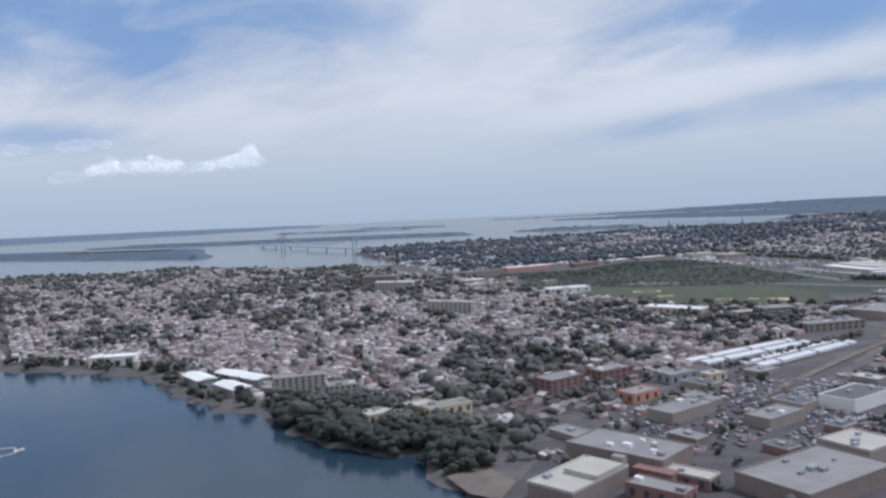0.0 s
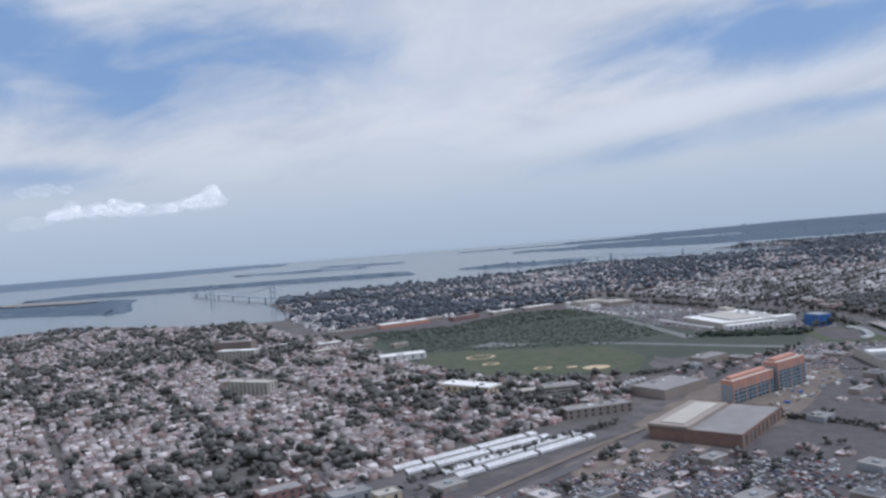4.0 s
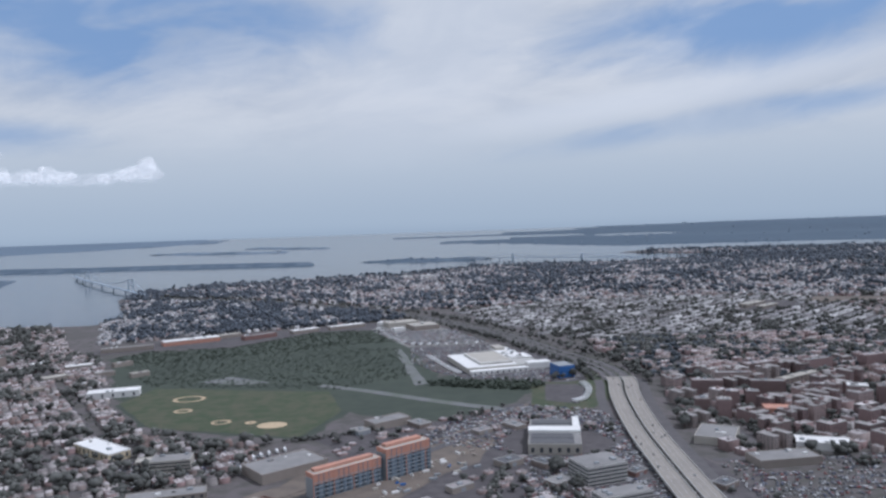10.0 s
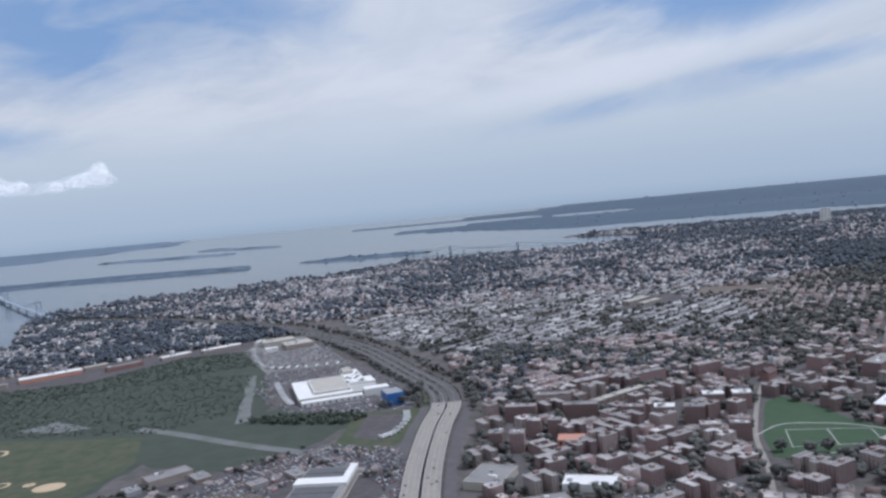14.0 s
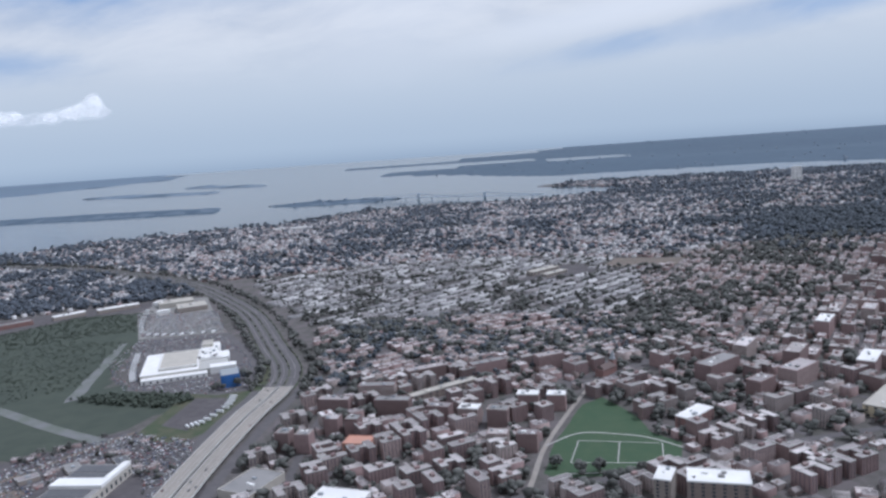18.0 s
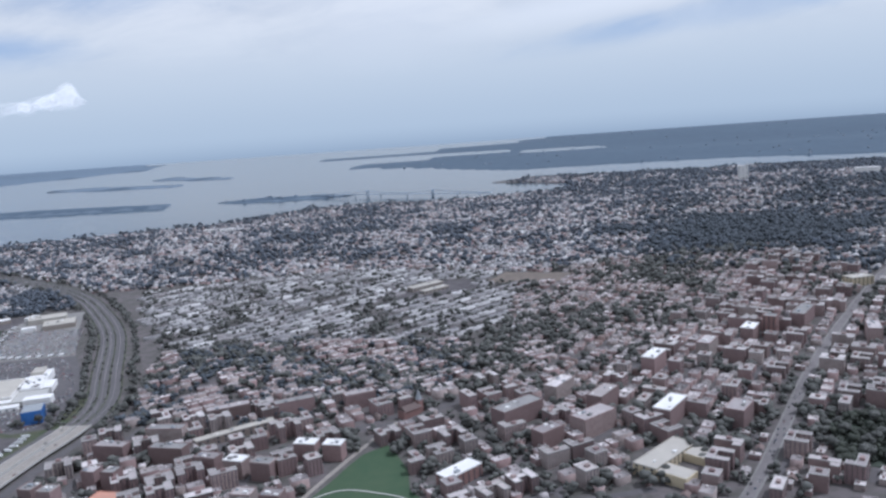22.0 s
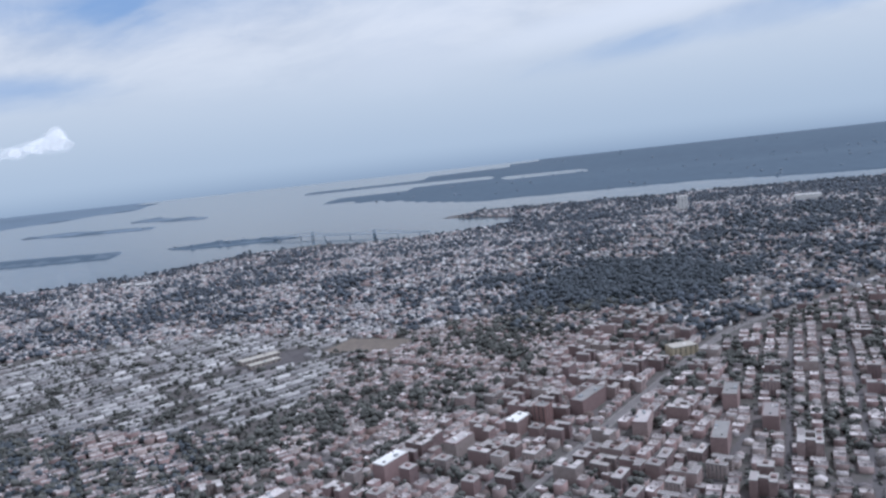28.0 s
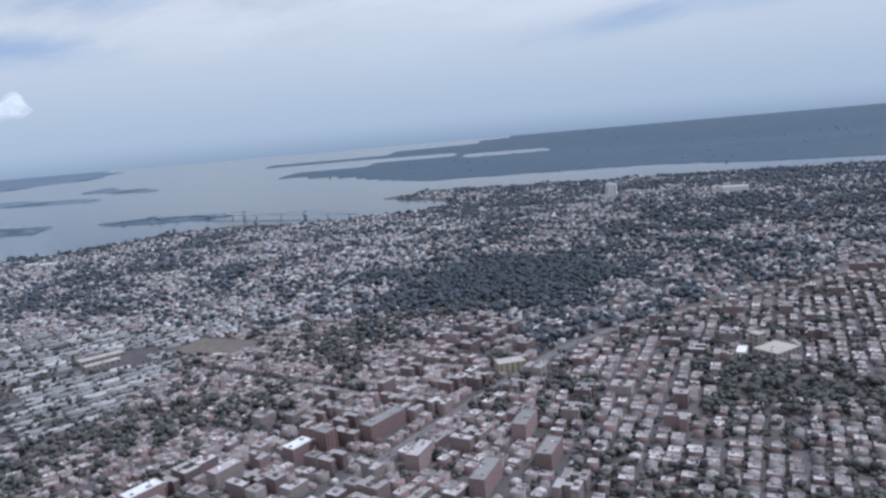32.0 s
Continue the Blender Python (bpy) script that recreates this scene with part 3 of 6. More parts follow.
PARK = P("590,440 600,470 626,520 639,528 649,496 650,474 660,457 652,436 628,430 594,434")
WOODED = P("958,1030 1000,1060 1040,1134 1122,1085 1165,1000 1110,925 1000,925")
GROVE = P("846,450 864,500 898,497 892,434")
SCHOOL = P("636,850 660,905 712,905 720,865 700,850")
FIELDS = P("725,880 752,915 815,880 790,850")
HWY = smooth_line("440,-200 425,60 414,240 413,330 418,417 424,480 434,545 444,592 444,641 423,710 385,826 335,927 280,1017 196,1110 60,1220 -110,1320")
AVE = smooth_line("740,370 797,437 842,499 907,589 1024,729 1086,790 1189,839 1300,880 1437,985 1600,1100 1800,1210")
RAIL = smooth_line("105,268 164,326 218,375 271,428 318,478 372,540")
CROSS = smooth_line("565,495 584,540 651,562 728,610 790,650")
BOUND = smooth_line("570,400 583,432 596,470 622,522 648,566")
STREET_A = smooth_line("-50,262 30,262 84,300 105,312")
STREET_B = smooth_line("440,420 520,412 600,424 660,440 760,450")
SIDE_A = smooth_line("470,440 475,520 490,600 520,700")
SOLID = [MARSH, PLANT_LOT, NORTH_LOT, LOOP_LOT, STRIP, INDUSTRY, BUS_LOT, PARK, WOODED, GROVE, SCHOOL, FIELDS]
LINES = [(HWY, 14), (AVE, 3.6), (RAIL, 8), (CROSS, 3), (BOUND, 3), (STREET_A, 3), (STREET_B, 3), (SIDE_A, 3)]
TAKEN = []      # discs of the plan that single buildings stand on


def free(x, y, room=0.0):
    ok = np.ones(x.shape, bool)
    for z in SOLID:
        ok &= signed(z, x, y) < -room
    for line, half in LINES:
        ok &= signed(np.array(line), x, y, False) > half + room
    for cx, cy, r in TAKEN:
        ok &= np.hypot(x - cx, y - cy) > r + room
    return ok


def lots(poly, turn, row, step, block, seed, jitter=0.15):
    """Building plots in rows along the streets of a district: x, y, turn."""
    r = np.random.default_rng(seed)
    c, s = math.cos(radians(turn)), math.sin(radians(turn))
    u, v = poly @ np.array([c, s]), poly @ np.array([-s, c])
    us, vs = np.arange(u.min(), u.max(), step), np.arange(v.min() - v.min() % row, v.max() + row, row)
    U, V = np.meshgrid(us, vs)
    U, V = np.concatenate((U, U)).ravel(), np.concatenate((V + row * 0.265, V - row * 0.265)).ravel()
    keep = (U % block) > 6
    U, V = U[keep], V[keep]
    U, V = U + r.normal(0, step * jitter, U.shape), V + r.normal(0, row * 0.2 * jitter, U.shape)
    x, y = U * c - V * s, U * s + V * c
    ok = inside(poly, x, y) & free(x, y, 1.5) & (signed(MAIN, x, y) > 6)
    return x[ok], y[ok], np.full(ok.sum(), turn) + r.normal(0, 1.5, ok.sum())


def streets(name, poly, turn, row, block, width, mat):
    """The side streets of a district, as strips on the ground."""
    c, s = math.cos(radians(turn)), math.sin(radians(turn))
    V, F = [], []
    for (ax, ay), (bx, by), gap in (((c, s), (-s, c), row), ((-s, c), (c, s), block)):
        a, b = poly @ np.array([ax, ay]), poly @ np.array([bx, by])
        for q in np.arange(b.min() - b.min() % gap, b.max(), gap):
            p = np.arange(a.min(), a.max(), 14.0)
            x, y = p * ax + q * bx, p * ay + q * by
            ok = inside(poly, x, y) & free(x, y) & (signed(MAIN, x, y) > 5)
            zl, zr = elev(x - bx * width / 2, y - by * width / 2), elev(x + bx * width / 2, y + by * width / 2)
            n = len(V)
            for i in range(len(p)):
                V += [(x[i] - bx * width / 2, y[i] - by * width / 2, zl[i] + 0.08), (x[i] + bx * width / 2, y[i] + by * width / 2, zr[i] + 0.08)]
            F += [(n + 2 * i, n + 2 * i + 1, n + 2 * i + 3, n + 2 * i + 2) for i in range(len(p) - 1) if ok[i] and ok[i + 1]]
    me = bpy.data.meshes.new(name)
    me.from_pydata(V, [], F)
    me.materials.append(mat)
    return tagged(new(name, me), "narrow asphalt side streets between the houses", "road", kind="structure")


# ---- joined repeats, seen from afar ----
def house_rows(name, x, y, turn, size, eave, ridge, mats, label, seed, sink=1.0, tight=False, crosswise=0.5):
    """Many small houses: walls and pitched roofs, or flat ones where the ridge is nil."""
    r = np.random.default_rng(seed)
    n = len(x)
    L = r.uniform(0.8, 1.25, n) * size[0] / 2
    W = r.uniform(0.85, 1.2, n) * size[1] / 2
    E = r.uniform(0.8, 1.3, n) * eave
    R = E + r.uniform(0.6, 1.3, n) * ridge
    flip = r.random(n) < (0.0 if tight else crosswise)
    if tight:
        L, E = 0 * L + size[0] / 2, eave * r.uniform(0.95, 1.05, n)
        R = E + ridge
    a = np.radians(turn + np.where(flip, 90, 0))
    L, W = np.where(flip, W, L), np.where(flip, L, W)
    z = elev(x, y)
    c, s = np.cos(a), np.sin(a)
    plan = np.array([(-1, -1), (1, -1), (1, 1), (-1, 1)], float)
    rows = []
    for h in (-sink + 0 * E, E):
        for px, py in plan:
            rows.append(np.stack((x + c * px * L - s * py * W, y + s * px * L + c * py * W, z + h), -1))
    if ridge:
        for px in (-1, 1):
            rows.append(np.stack((x + c * px * L, y + s * px * L, z + R), -1))
        faces = [(0, 1, 5, 4), (1, 2, 6, 9, 5), (2, 3, 7, 6), (3, 0, 4, 8, 7), (4, 5, 9, 8), (6, 7, 8, 9)]
        kinds = [0, 0, 0, 0, 1, 1]
    else:
        # a raised rim and a stair head on the flat roof
        for k_, h in ((0.9, 0.0), (0.9, -0.18)):
            for px, py in plan:
                rows.append(np.stack((x + c * px * L * k_ - s * py * W * k_, y + s * px * L * k_ + c * py * W * k_, z + E + h), -1))
        qx, qy = r.uniform(-0.5, 0.4, n), r.uniform(-0.5, 0.4, n)
        for h in (-0.18, 0.75):
            for px, py in plan:
                rows.append(np.stack((x + c * (px * 0.18 + qx) * L - s * (py * 0.18 + qy) * W, y + s * (px * 0.18 + qx) * L + c * (py * 0.18 + qy) * W, z + E + h), -1))
        faces = [(0, 1, 5, 4), (1, 2, 6, 5), (2, 3, 7, 6), (3, 0, 4, 7), (12, 13, 14, 15), (4, 5, 9, 8), (5, 6, 10, 9), (6, 7, 11, 10), (7, 4, 8, 11),
                 (8, 9, 13, 12), (9, 10, 14, 13), (10, 11, 15, 14), (11, 8, 12, 15), (16, 17, 21, 20), (17, 18, 22, 21), (18, 19, 23, 22), (19, 16, 20, 23), (20, 21, 22, 23)]
        kinds = [0] * 4 + [1] * 9 + [1] * 5
    k = len(rows)
    V = np.stack(rows, 1).reshape(-1, 3)
    base = (np.arange(n) * k)[:, None]
    corner = (base + np.array([i for f in faces for i in f])).ravel()
    me = np_mesh(name, V, corner, np.tile([len(f) for f in faces], n), mats, np.tile(kinds, n))
    return tagged(new(name, me), label, "houses", kind="stuff")


ICO = np.array([(0, 0, 1)] + [(0.894 * math.cos(i * 1.2566), 0.894 * math.sin(i * 1.2566), 0.447) for i in range(5)]
               + [(0.894 * math.cos(i * 1.2566 + 0.6283), 0.894 * math.sin(i * 1.2566 + 0.6283), -0.447) for i in range(5)] + [(0, 0, -1)])
ICO_F = np.array([(0, 1 + i, 1 + (i + 1) % 5) for i in range(5)] + [(1 + i, 6 + i, 1 + (i + 1) % 5) for i in range(5)]
                 + [(1 + (i + 1) % 5, 6 + i, 6 + (i + 1) % 5) for i in range(5)] + [(11, 6 + (i + 1) % 5, 6 + i) for i in range(5)])


def clumps(name, x, y, z, radius, mat, seed, squash=0.85, rough_=0.28):
    """Leaf clumps, each an uneven little ball of facets."""
    r = np.random.default_rng(seed)
    n = len(x)
    shape = ICO[None] * (1 + r.normal(0, rough_, (n, 12, 1))).clip(0.5, 1.6)
    a = r.uniform(0, 6.28, n)
    c, s = np.cos(a)[:, None], np.sin(a)[:, None]
    R = np.asarray(radius)[:, None]
    V = np.stack((x[:, None] + R * (shape[..., 0] * c - shape[..., 1] * s), y[:, None] + R * (shape[..., 0] * s + shape[..., 1] * c), z[:, None] + R * squash * shape[..., 2]), -1)
    corner = (np.arange(n)[:, None, None] * 12 + ICO_F[None]).ravel()
    return np_mesh(name, V.reshape(-1, 3), corner, np.full(n * 20, 3), [mat])


def tree_mass(name, x, y, size, per, mat, label, seed, kind_="trees", squash=0.85):
    """Many trees as leaf clumps that rest on the ground."""
    r = np.random.default_rng(seed)
    n = len(x)
    size = size * r.uniform(0.6, 1.35, n)
    z = elev(x, y)
    cx = (x[:, None] + r.normal(0, 0.42, (n, per)) * size[:, None]).ravel()
    cy = (y[:, None] + r.normal(0, 0.42, (n, per)) * size[:, None]).ravel()
    cz = (z[:, None] + r.uniform(0.45, 1.55, (n, per)) * size[:, None] * min(1.0, squash * 1.18)).ravel()
    cr = (size[:, None] * r.uniform(0.38, 0.72, (n, per)) * (1.25 if per < 3 else 1.0)).ravel()
    return tagged(new(name, clumps(name, cx, cy, cz, cr, mat, seed + 1, squash)), label, kind_, kind="stuff")


def drift(x, y):
    """Where greenery gathers: from about -1 to 1."""
    return np.array([0.6 * noise.noise((a / 210, b / 210, 2.0)) + noise.noise((a / 75, b / 75, 4.0)) + 0.7 * noise.noise((a / 24, b / 24, 9.0)) for a, b in zip(x, y)])


def scatter(poly, n, seed, clump=0.0):
    """Places strewn over a zone; clump: how far they gather in drifts."""
    r = np.random.default_rng(seed)
    lo, hi = poly.min(0), poly.max(0)
    p = r.uniform(lo, hi, (int(n * (2.5 if not clump else 5)), 2))
    p = p[inside(poly, p[:, 0], p[:, 1])]
    if clump:
        p = p[r.random(len(p)) < 0.42 + clump * drift(p[:, 0], p[:, 1])]
    return p[:n].T


def tree_lines(poly, turn, row, block, gap, share, seed):
    """Trees along the back yards and, more sparsely, along the kerbs of a district."""
    r = np.random.default_rng(seed)
    c, s = math.cos(radians(turn)), math.sin(radians(turn))
    u, v = poly @ np.array([c, s]), poly @ np.array([-s, c])
    us, vs = np.arange(u.min(), u.max(), gap), np.arange(v.min() - v.min() % row, v.max() + row, row)
    U, V = np.meshgrid(us, vs)
    U, V = U.ravel(), V.ravel()
    side = r.random(len(U))
    V = V + np.where(side < 0.7, row / 2, np.where(side < 0.85, row * 0.09, -row * 0.09)) + r.normal(0, row * 0.035, len(U))
    ends = r.random(len(U)) < 0.12
    U = np.where(ends, np.round(U / block) * block + r.choice((-1.0, 7.0), len(U)), U) + r.normal(0, gap * 0.4, len(U))
    V = np.where(ends, V + r.uniform(-row / 2, row / 2, len(U)), V)
    x, y = U * c - V * s, U * s + V * c
    ok = inside(poly, x, y) & (r.random(len(x)) < share)
    x, y = x[ok], y[ok]
    ok = free(x, y, 1.0) & (signed(MAIN, x, y) > 3)
    return x[ok], y[ok]

# ---- fields, lots and roads ----
patch("marsh", MARSH, M["marsh"], 0.1, 2.0, "dark green reed marsh of the old airfield", "marsh")
patch("sports_field", P("106,590 117,634 244,600 257,545 238,490 147,524"), M["grass"], 0.2, 0.6, "mown green playing field with ball diamonds", "field")
patch("plant_lot", PLANT_LOT, M["asphalt"], 0.12, 0, "grey asphalt yard round the white plant", "yard")
patch("north_lot", NORTH_LOT, M["yard"], 0.12, 0, "grey asphalt yard of a shopping centre", "yard")
patch("verge", P("372,528 404,518 436,560 440,640 424,662 424,602 405,597 384,604"), M["grass"], 0.12, 0.5, "grass verge beside the highway", "grass")
patch("loop_lot", P("384,548 402,536 416,572 413,590 392,594"), M["lot"], 0.2, 0, "curved asphalt lot in the grass verge", "yard")
patch("industrial_strip", STRIP, M["lot"], 0.12, 0.5, "pale paved strip of low industrial buildings", "yard")
patch("industrial_ground", INDUSTRY, M["lot"], 0.08, 0.5, "worn grey yards between factories", "yard")
patch("bus_yard", BUS_LOT, M["asphalt"], 0.16, 0, "dark asphalt yard for parked buses", "yard")
patch("building_site", P("218,330 262,352 300,400 330,432 345,470 318,480 250,430 205,372"), M["dirt"], 0.2, 1.5, "bare brown earth of a building site", "building site")
patch("earth_field", P("166,300 176,292 200,318 214,338 204,350 186,346 168,322"), M["dirt"], 0.2, 1.5, "bare brown earth beside the tracks", "earth")
patch("marsh_track", P("287,755 293,757 312,612 303,606"), M["wet"], 0.22, 0.4, "old grey runway strip in the marsh", "runway")
tagged(ribbon("marsh_track", smooth_line("236,621 272,595 312,562 349,535 367,524"), 8, M["wet"], 0.22, 12.0, 0.0, None), "old grey runway strip in the marsh", "runway", kind="structure")
patch("marsh_track", P("142,650 164,667 198,638 180,634"), M["wet"], 0.24, 0.8, "grey bare ground in the marsh", "runway")
patch("park", PARK, M["turf"], 0.15, 0.3, "green park lawn with sports pitches", "park")
patch("school_field", FIELDS, M["dirt"], 0.2, 0.5, "worn brown school playing field", "field")
patch("school_yard", SCHOOL, M["lot"], 0.2, 0, "pale paved school yard", "yard")
patch("wooded_park", WOODED, M["marsh"], 0.2, 2.0, "dark green wooded park ground", "park")
patch("grove_ground", GROVE, M["marsh"], 0.2, 1.0, "dark green ground under a grove", "park")
patch("bank", P("-2,204 2,190 12,186 16,198 8,214"), M["dirt"], 0.3, 0.8, "bare reddish earth bank beside the water", "bank")


def disc(name, x, y, r0, r1, mat, lift, label, a0=0, a1=360, sx=1.0):
    bm = bmesh.new()
    n = 28
    ring = []
    for i in range(n + 1):
        t = radians(a0 + (a1 - a0) * i / n)
        ring.append([bm.verts.new((x + r * sx * math.cos(t), y + r * math.sin(t), ez(x, y) + lift)) for r in (r0, r1)])
    for p, q in zip(ring, ring[1:]):
        bm.faces.new((p[0], p[1], q[1], q[0]))
    return tagged(part(name, bm, mat), label, "field", kind="structure")


disc("infield", 219, 518, 0.01, 7.0, M["sand"], 0.3, "sandy brown ball diamond infield", 0, 360, 1.25)
disc("ball_ring", 151, 595, 7.0, 9.0, M["sand"], 0.3, "pale sandy ring round a ball diamond", 0, 360, 1.2)
disc("ball_ring", 156, 562, 3.0, 5.0, M["sand"], 0.3, "pale sandy ring round a ball diamond", 0, 360, 1.2)
disc("ball_ring", 187, 530, 3.5, 5.0, M["sand"], 0.3, "pale sandy ring round a ball diamond", 0, 360, 1.2)
disc("ball_ring", 205, 526, 0.5, 3.0, M["sand"], 0.3, "pale sandy patch on the playing field", 0, 360, 1.2)


def road(name, line, width, mat, lift, label, shift=0.0, flat=None, step=12.0):
    return tagged(ribbon(name, line, width, mat, lift, step, shift, flat), label, "road", kind="structure")


far_hwy = [p for p in HWY if p[1] > 592]
near_hwy = [p for p in HWY if p[1] <= 600]
road("highway", far_hwy, 12, M["asphalt"], 0.2, "wide grey asphalt highway that curves", -5.5)
road("highway", far_hwy, 7, M["asphalt"], 0.2, "grey asphalt carriageway beside the highway", 5.2)
road("service_road", near_hwy, 6, M["asphalt"], 0.18, "asphalt service road beside the viaduct", -15)
road("service_road", near_hwy, 6, M["asphalt"], 0.18, "asphalt service road beside the viaduct", 14)
for s in (-8.6, -2.5, 5.0):
    road("lane_line", far_hwy, 0.16, M["paint"], 0.28, "worn white lane line", s)
for s, wid in ((1.1, 1.1), (-5.6, 0.9), (9.6, 1.2), (-12.4, 1.2)):
    road("median", far_hwy, wid, M["grass"], 0.3, "narrow planted strip between the carriageways", s)
# the concrete viaduct: two decks with parapets on piers
DECK_Z = 3.4
for s in (-5.2, 5.2):
    vi = thing("viaduct", pose(0, 0, 0), "pale concrete highway viaduct on piers", "viaduct", "highway decks")
    d = ribbon("deck", near_hwy, 8.4, M["concrete"], 0, 12.0, s, DECK_Z)
    d.parent = vi
    tagged(d, "pale concrete deck")
    for ob_name, wid, sh, z in (("parapet", 0.35, s - 4.2, DECK_Z + 0.45), ("parapet", 0.35, s + 4.2, DECK_Z + 0.45)):
        rib = ribbon(ob_name, near_hwy, wid, M["kerb"], 0, 12.0, sh, z)
        mod = rib.modifiers.new("thick", "SOLIDIFY")
        mod.thickness, mod.offset = 0.9, -1
        rib.parent = d
    for sh in (s - 1.4, s + 1.4):
        rib = ribbon("lane_line", near_hwy, 0.16, M["paint"], 0.03, 12.0, sh, DECK_Z)
        rib.parent = d
    mod = d.modifiers.new("thick", "SOLIDIFY")
    mod.thickness, mod.offset = 0.7, -1
    for i in range(2, len(near_hwy), 3):
        (x0, y0), (x1, y1) = near_hwy[i - 1], near_hwy[i]
        dx, dy = x1 - x0, y1 - y0
        L = math.hypot(dx, dy)
        px, py = x1 + dy / L * s, y1 - dx / L * s
        g = ez(px, py)
        ob = part("pier", boxes((-3, -0.5, g - 0.5, 3, 0.5, DECK_Z - 0.6)), M["concrete"], vi)
        ob.matrix_basis = pose(px, py, 0, 0, 0, math.degrees(math.atan2(dy, dx)) + 90)
road("avenue", AVE, 4.6, M["avenue"], 0.16, "long straight grey shopping avenue")
road("pavement", AVE, 0.9, M["yard"], 0.26, "worn concrete pavement of the avenue", 2.75)
road("pavement", AVE, 0.9, M["yard"], 0.26, "worn concrete pavement of the avenue", -2.75)
road("street", CROSS, 3.2, M["asphalt"], 0.16, "grey asphalt street")
road("street", BOUND, 2.6, M["concrete"], 0.16, "pale concrete boulevard beside the park")
road("street", STREET_A, 4, M["asphalt"], 0.16, "grey asphalt street by the factories")
road("street", STREET_B, 4.5, M["asphalt"], 0.16, "grey asphalt street below the park")
road("street", SIDE_A, 4, M["asphalt"], 0.16, "grey asphalt side street")
road("rail_bed", RAIL, 3.2, M["dirt"], 0.42, "brown ballast of a railway track")
road("boulevard", RAIL, 5, M["asphalt"], 0.36, "grey asphalt boulevard beside the tracks", 9)
for line in ("596,470 616,481 636,474 648,466 659,452", "598,437 628,434 654,440"):
    road("park_path", smooth_line(line), 0.9, M["kerb"], 0.3, "pale path across the park lawn")

for line in ("604,448 613,472", "613,472 651,459", "651,459 645,438", "645,438 604,448", "625,443 632,466"):
    road("pitch_line", smooth_line(line), 0.5, M["kerb"], 0.34, "white line of a sports pitch")

# ---- districts ----
D_SOUTH = P("470,250 800,300 1250,400 1600,560 1600,690 1300,415 1000,355 860,425 700,390 520,390 460,330")
D_POINT = P("-620,1060 -500,740 -300,440 -140,374 -85,306 -40,264 -2,240 6,206 18,204 32,240 90,305 105,340 170,385 215,425 225,480 150,505 105,575 30,765 -20,815 -100,990 -360,1120")
D_STONE = P("-70,1030 -5,845 110,893 258,940 330,965 290,1030 100,1230 -140,1440 -140,1330")
D_ROWS = P("450,745 560,745 700,700 745,680 770,900 700,960 600,1010 350,1010 385,900")
D_GARDEN = P("465,640 480,600 600,600 745,625 745,675 700,695 560,740 452,738")
D_BRICK = P("445,430 520,395 700,395 790,470 745,610 600,605 480,600 462,560")
D_MID = P("700,620 790,470 760,430 860,430 1000,560 1040,740 1010,925 770,905")
D_EAST = P("860,430 1000,360 1300,420 1600,700 1800,1000 1440,970 1190,845 1040,740 1000,560")
D_FAR = P("290,1030 600,1010 770,905 1010,925 1040,760 1190,850 1440,980 1800,1000 2300,1250 2300,1850 1600,2040 960,2170 870,2040 800,1830 700,1770 450,1780 280,1610 -60,1520 -135,1420 100,1230")
streets("side_streets", D_POINT, 30, 32, 72, 3.2, M["asphalt"])
streets("side_streets", D_STONE, 38, 32, 80, 3.0, M["asphalt"])
streets("side_streets", D_ROWS, 36, 22, 85, 3.2, M["asphalt"])
streets("side_streets", D_BRICK, 24, 32, 60, 3.2, M["asphalt"])
streets("side_streets", D_MID, 54, 36, 80, 3.4, M["asphalt"])
streets("side_streets", D_EAST, 65, 38, 90, 3.4, M["asphalt"])

# ---- single buildings ----
rng = random.Random(5)


def windows(parent, L, W, h, floors, cols, sides="flr", wid=0.9, tall=0.55, mat=None, name="window", z0=0.0, x0=0.0, y0=0.0):
    """Panes set in rows round a box; all share two meshes."""
    if not floors:
        return
    fh = (h - z0) / floors
    cols = math.ceil(cols * 0.6)
    bm = boxes((-0.5, -0.06, -0.5, 0.5, 0.06, 0.5))
    first = part(name, bm, mat or M["glass"], parent)
    me, used = first.data, False
    spots = []
    for f in range(floors):
        z = z0 + fh * (f + 0.52)
        if "f" in sides:
            spots += [(x0 - L / 2 + L * (i + 0.5) / cols, y0 - W / 2, z, 0, L / cols * 0.62) for i in range(cols)]
        if "b" in sides:
            spots += [(x0 - L / 2 + L * (i + 0.5) / cols, y0 + W / 2, z, 0, L / cols * 0.62) for i in range(cols)]
        n = max(1, round(cols * W / L))
        if "l" in sides:
            spots += [(x0 - L / 2, y0 - W / 2 + W * (i + 0.5) / n, z, 90, W / n * 0.62) for i in range(n)]
        if "r" in sides:
            spots += [(x0 + L / 2, y0 - W / 2 + W * (i + 0.5) / n, z, 90, W / n * 0.62) for i in range(n)]
    for x, y, z, turn, wide in spots:
        ob = first if not used else new(name, me)
        used = True
        ob.parent = parent
        ob.matrix_basis = pose(x, y, z, 0, 0, turn) @ Matrix.Diagonal((min(wide, wid * 1.4), 1, fh * tall, 1))


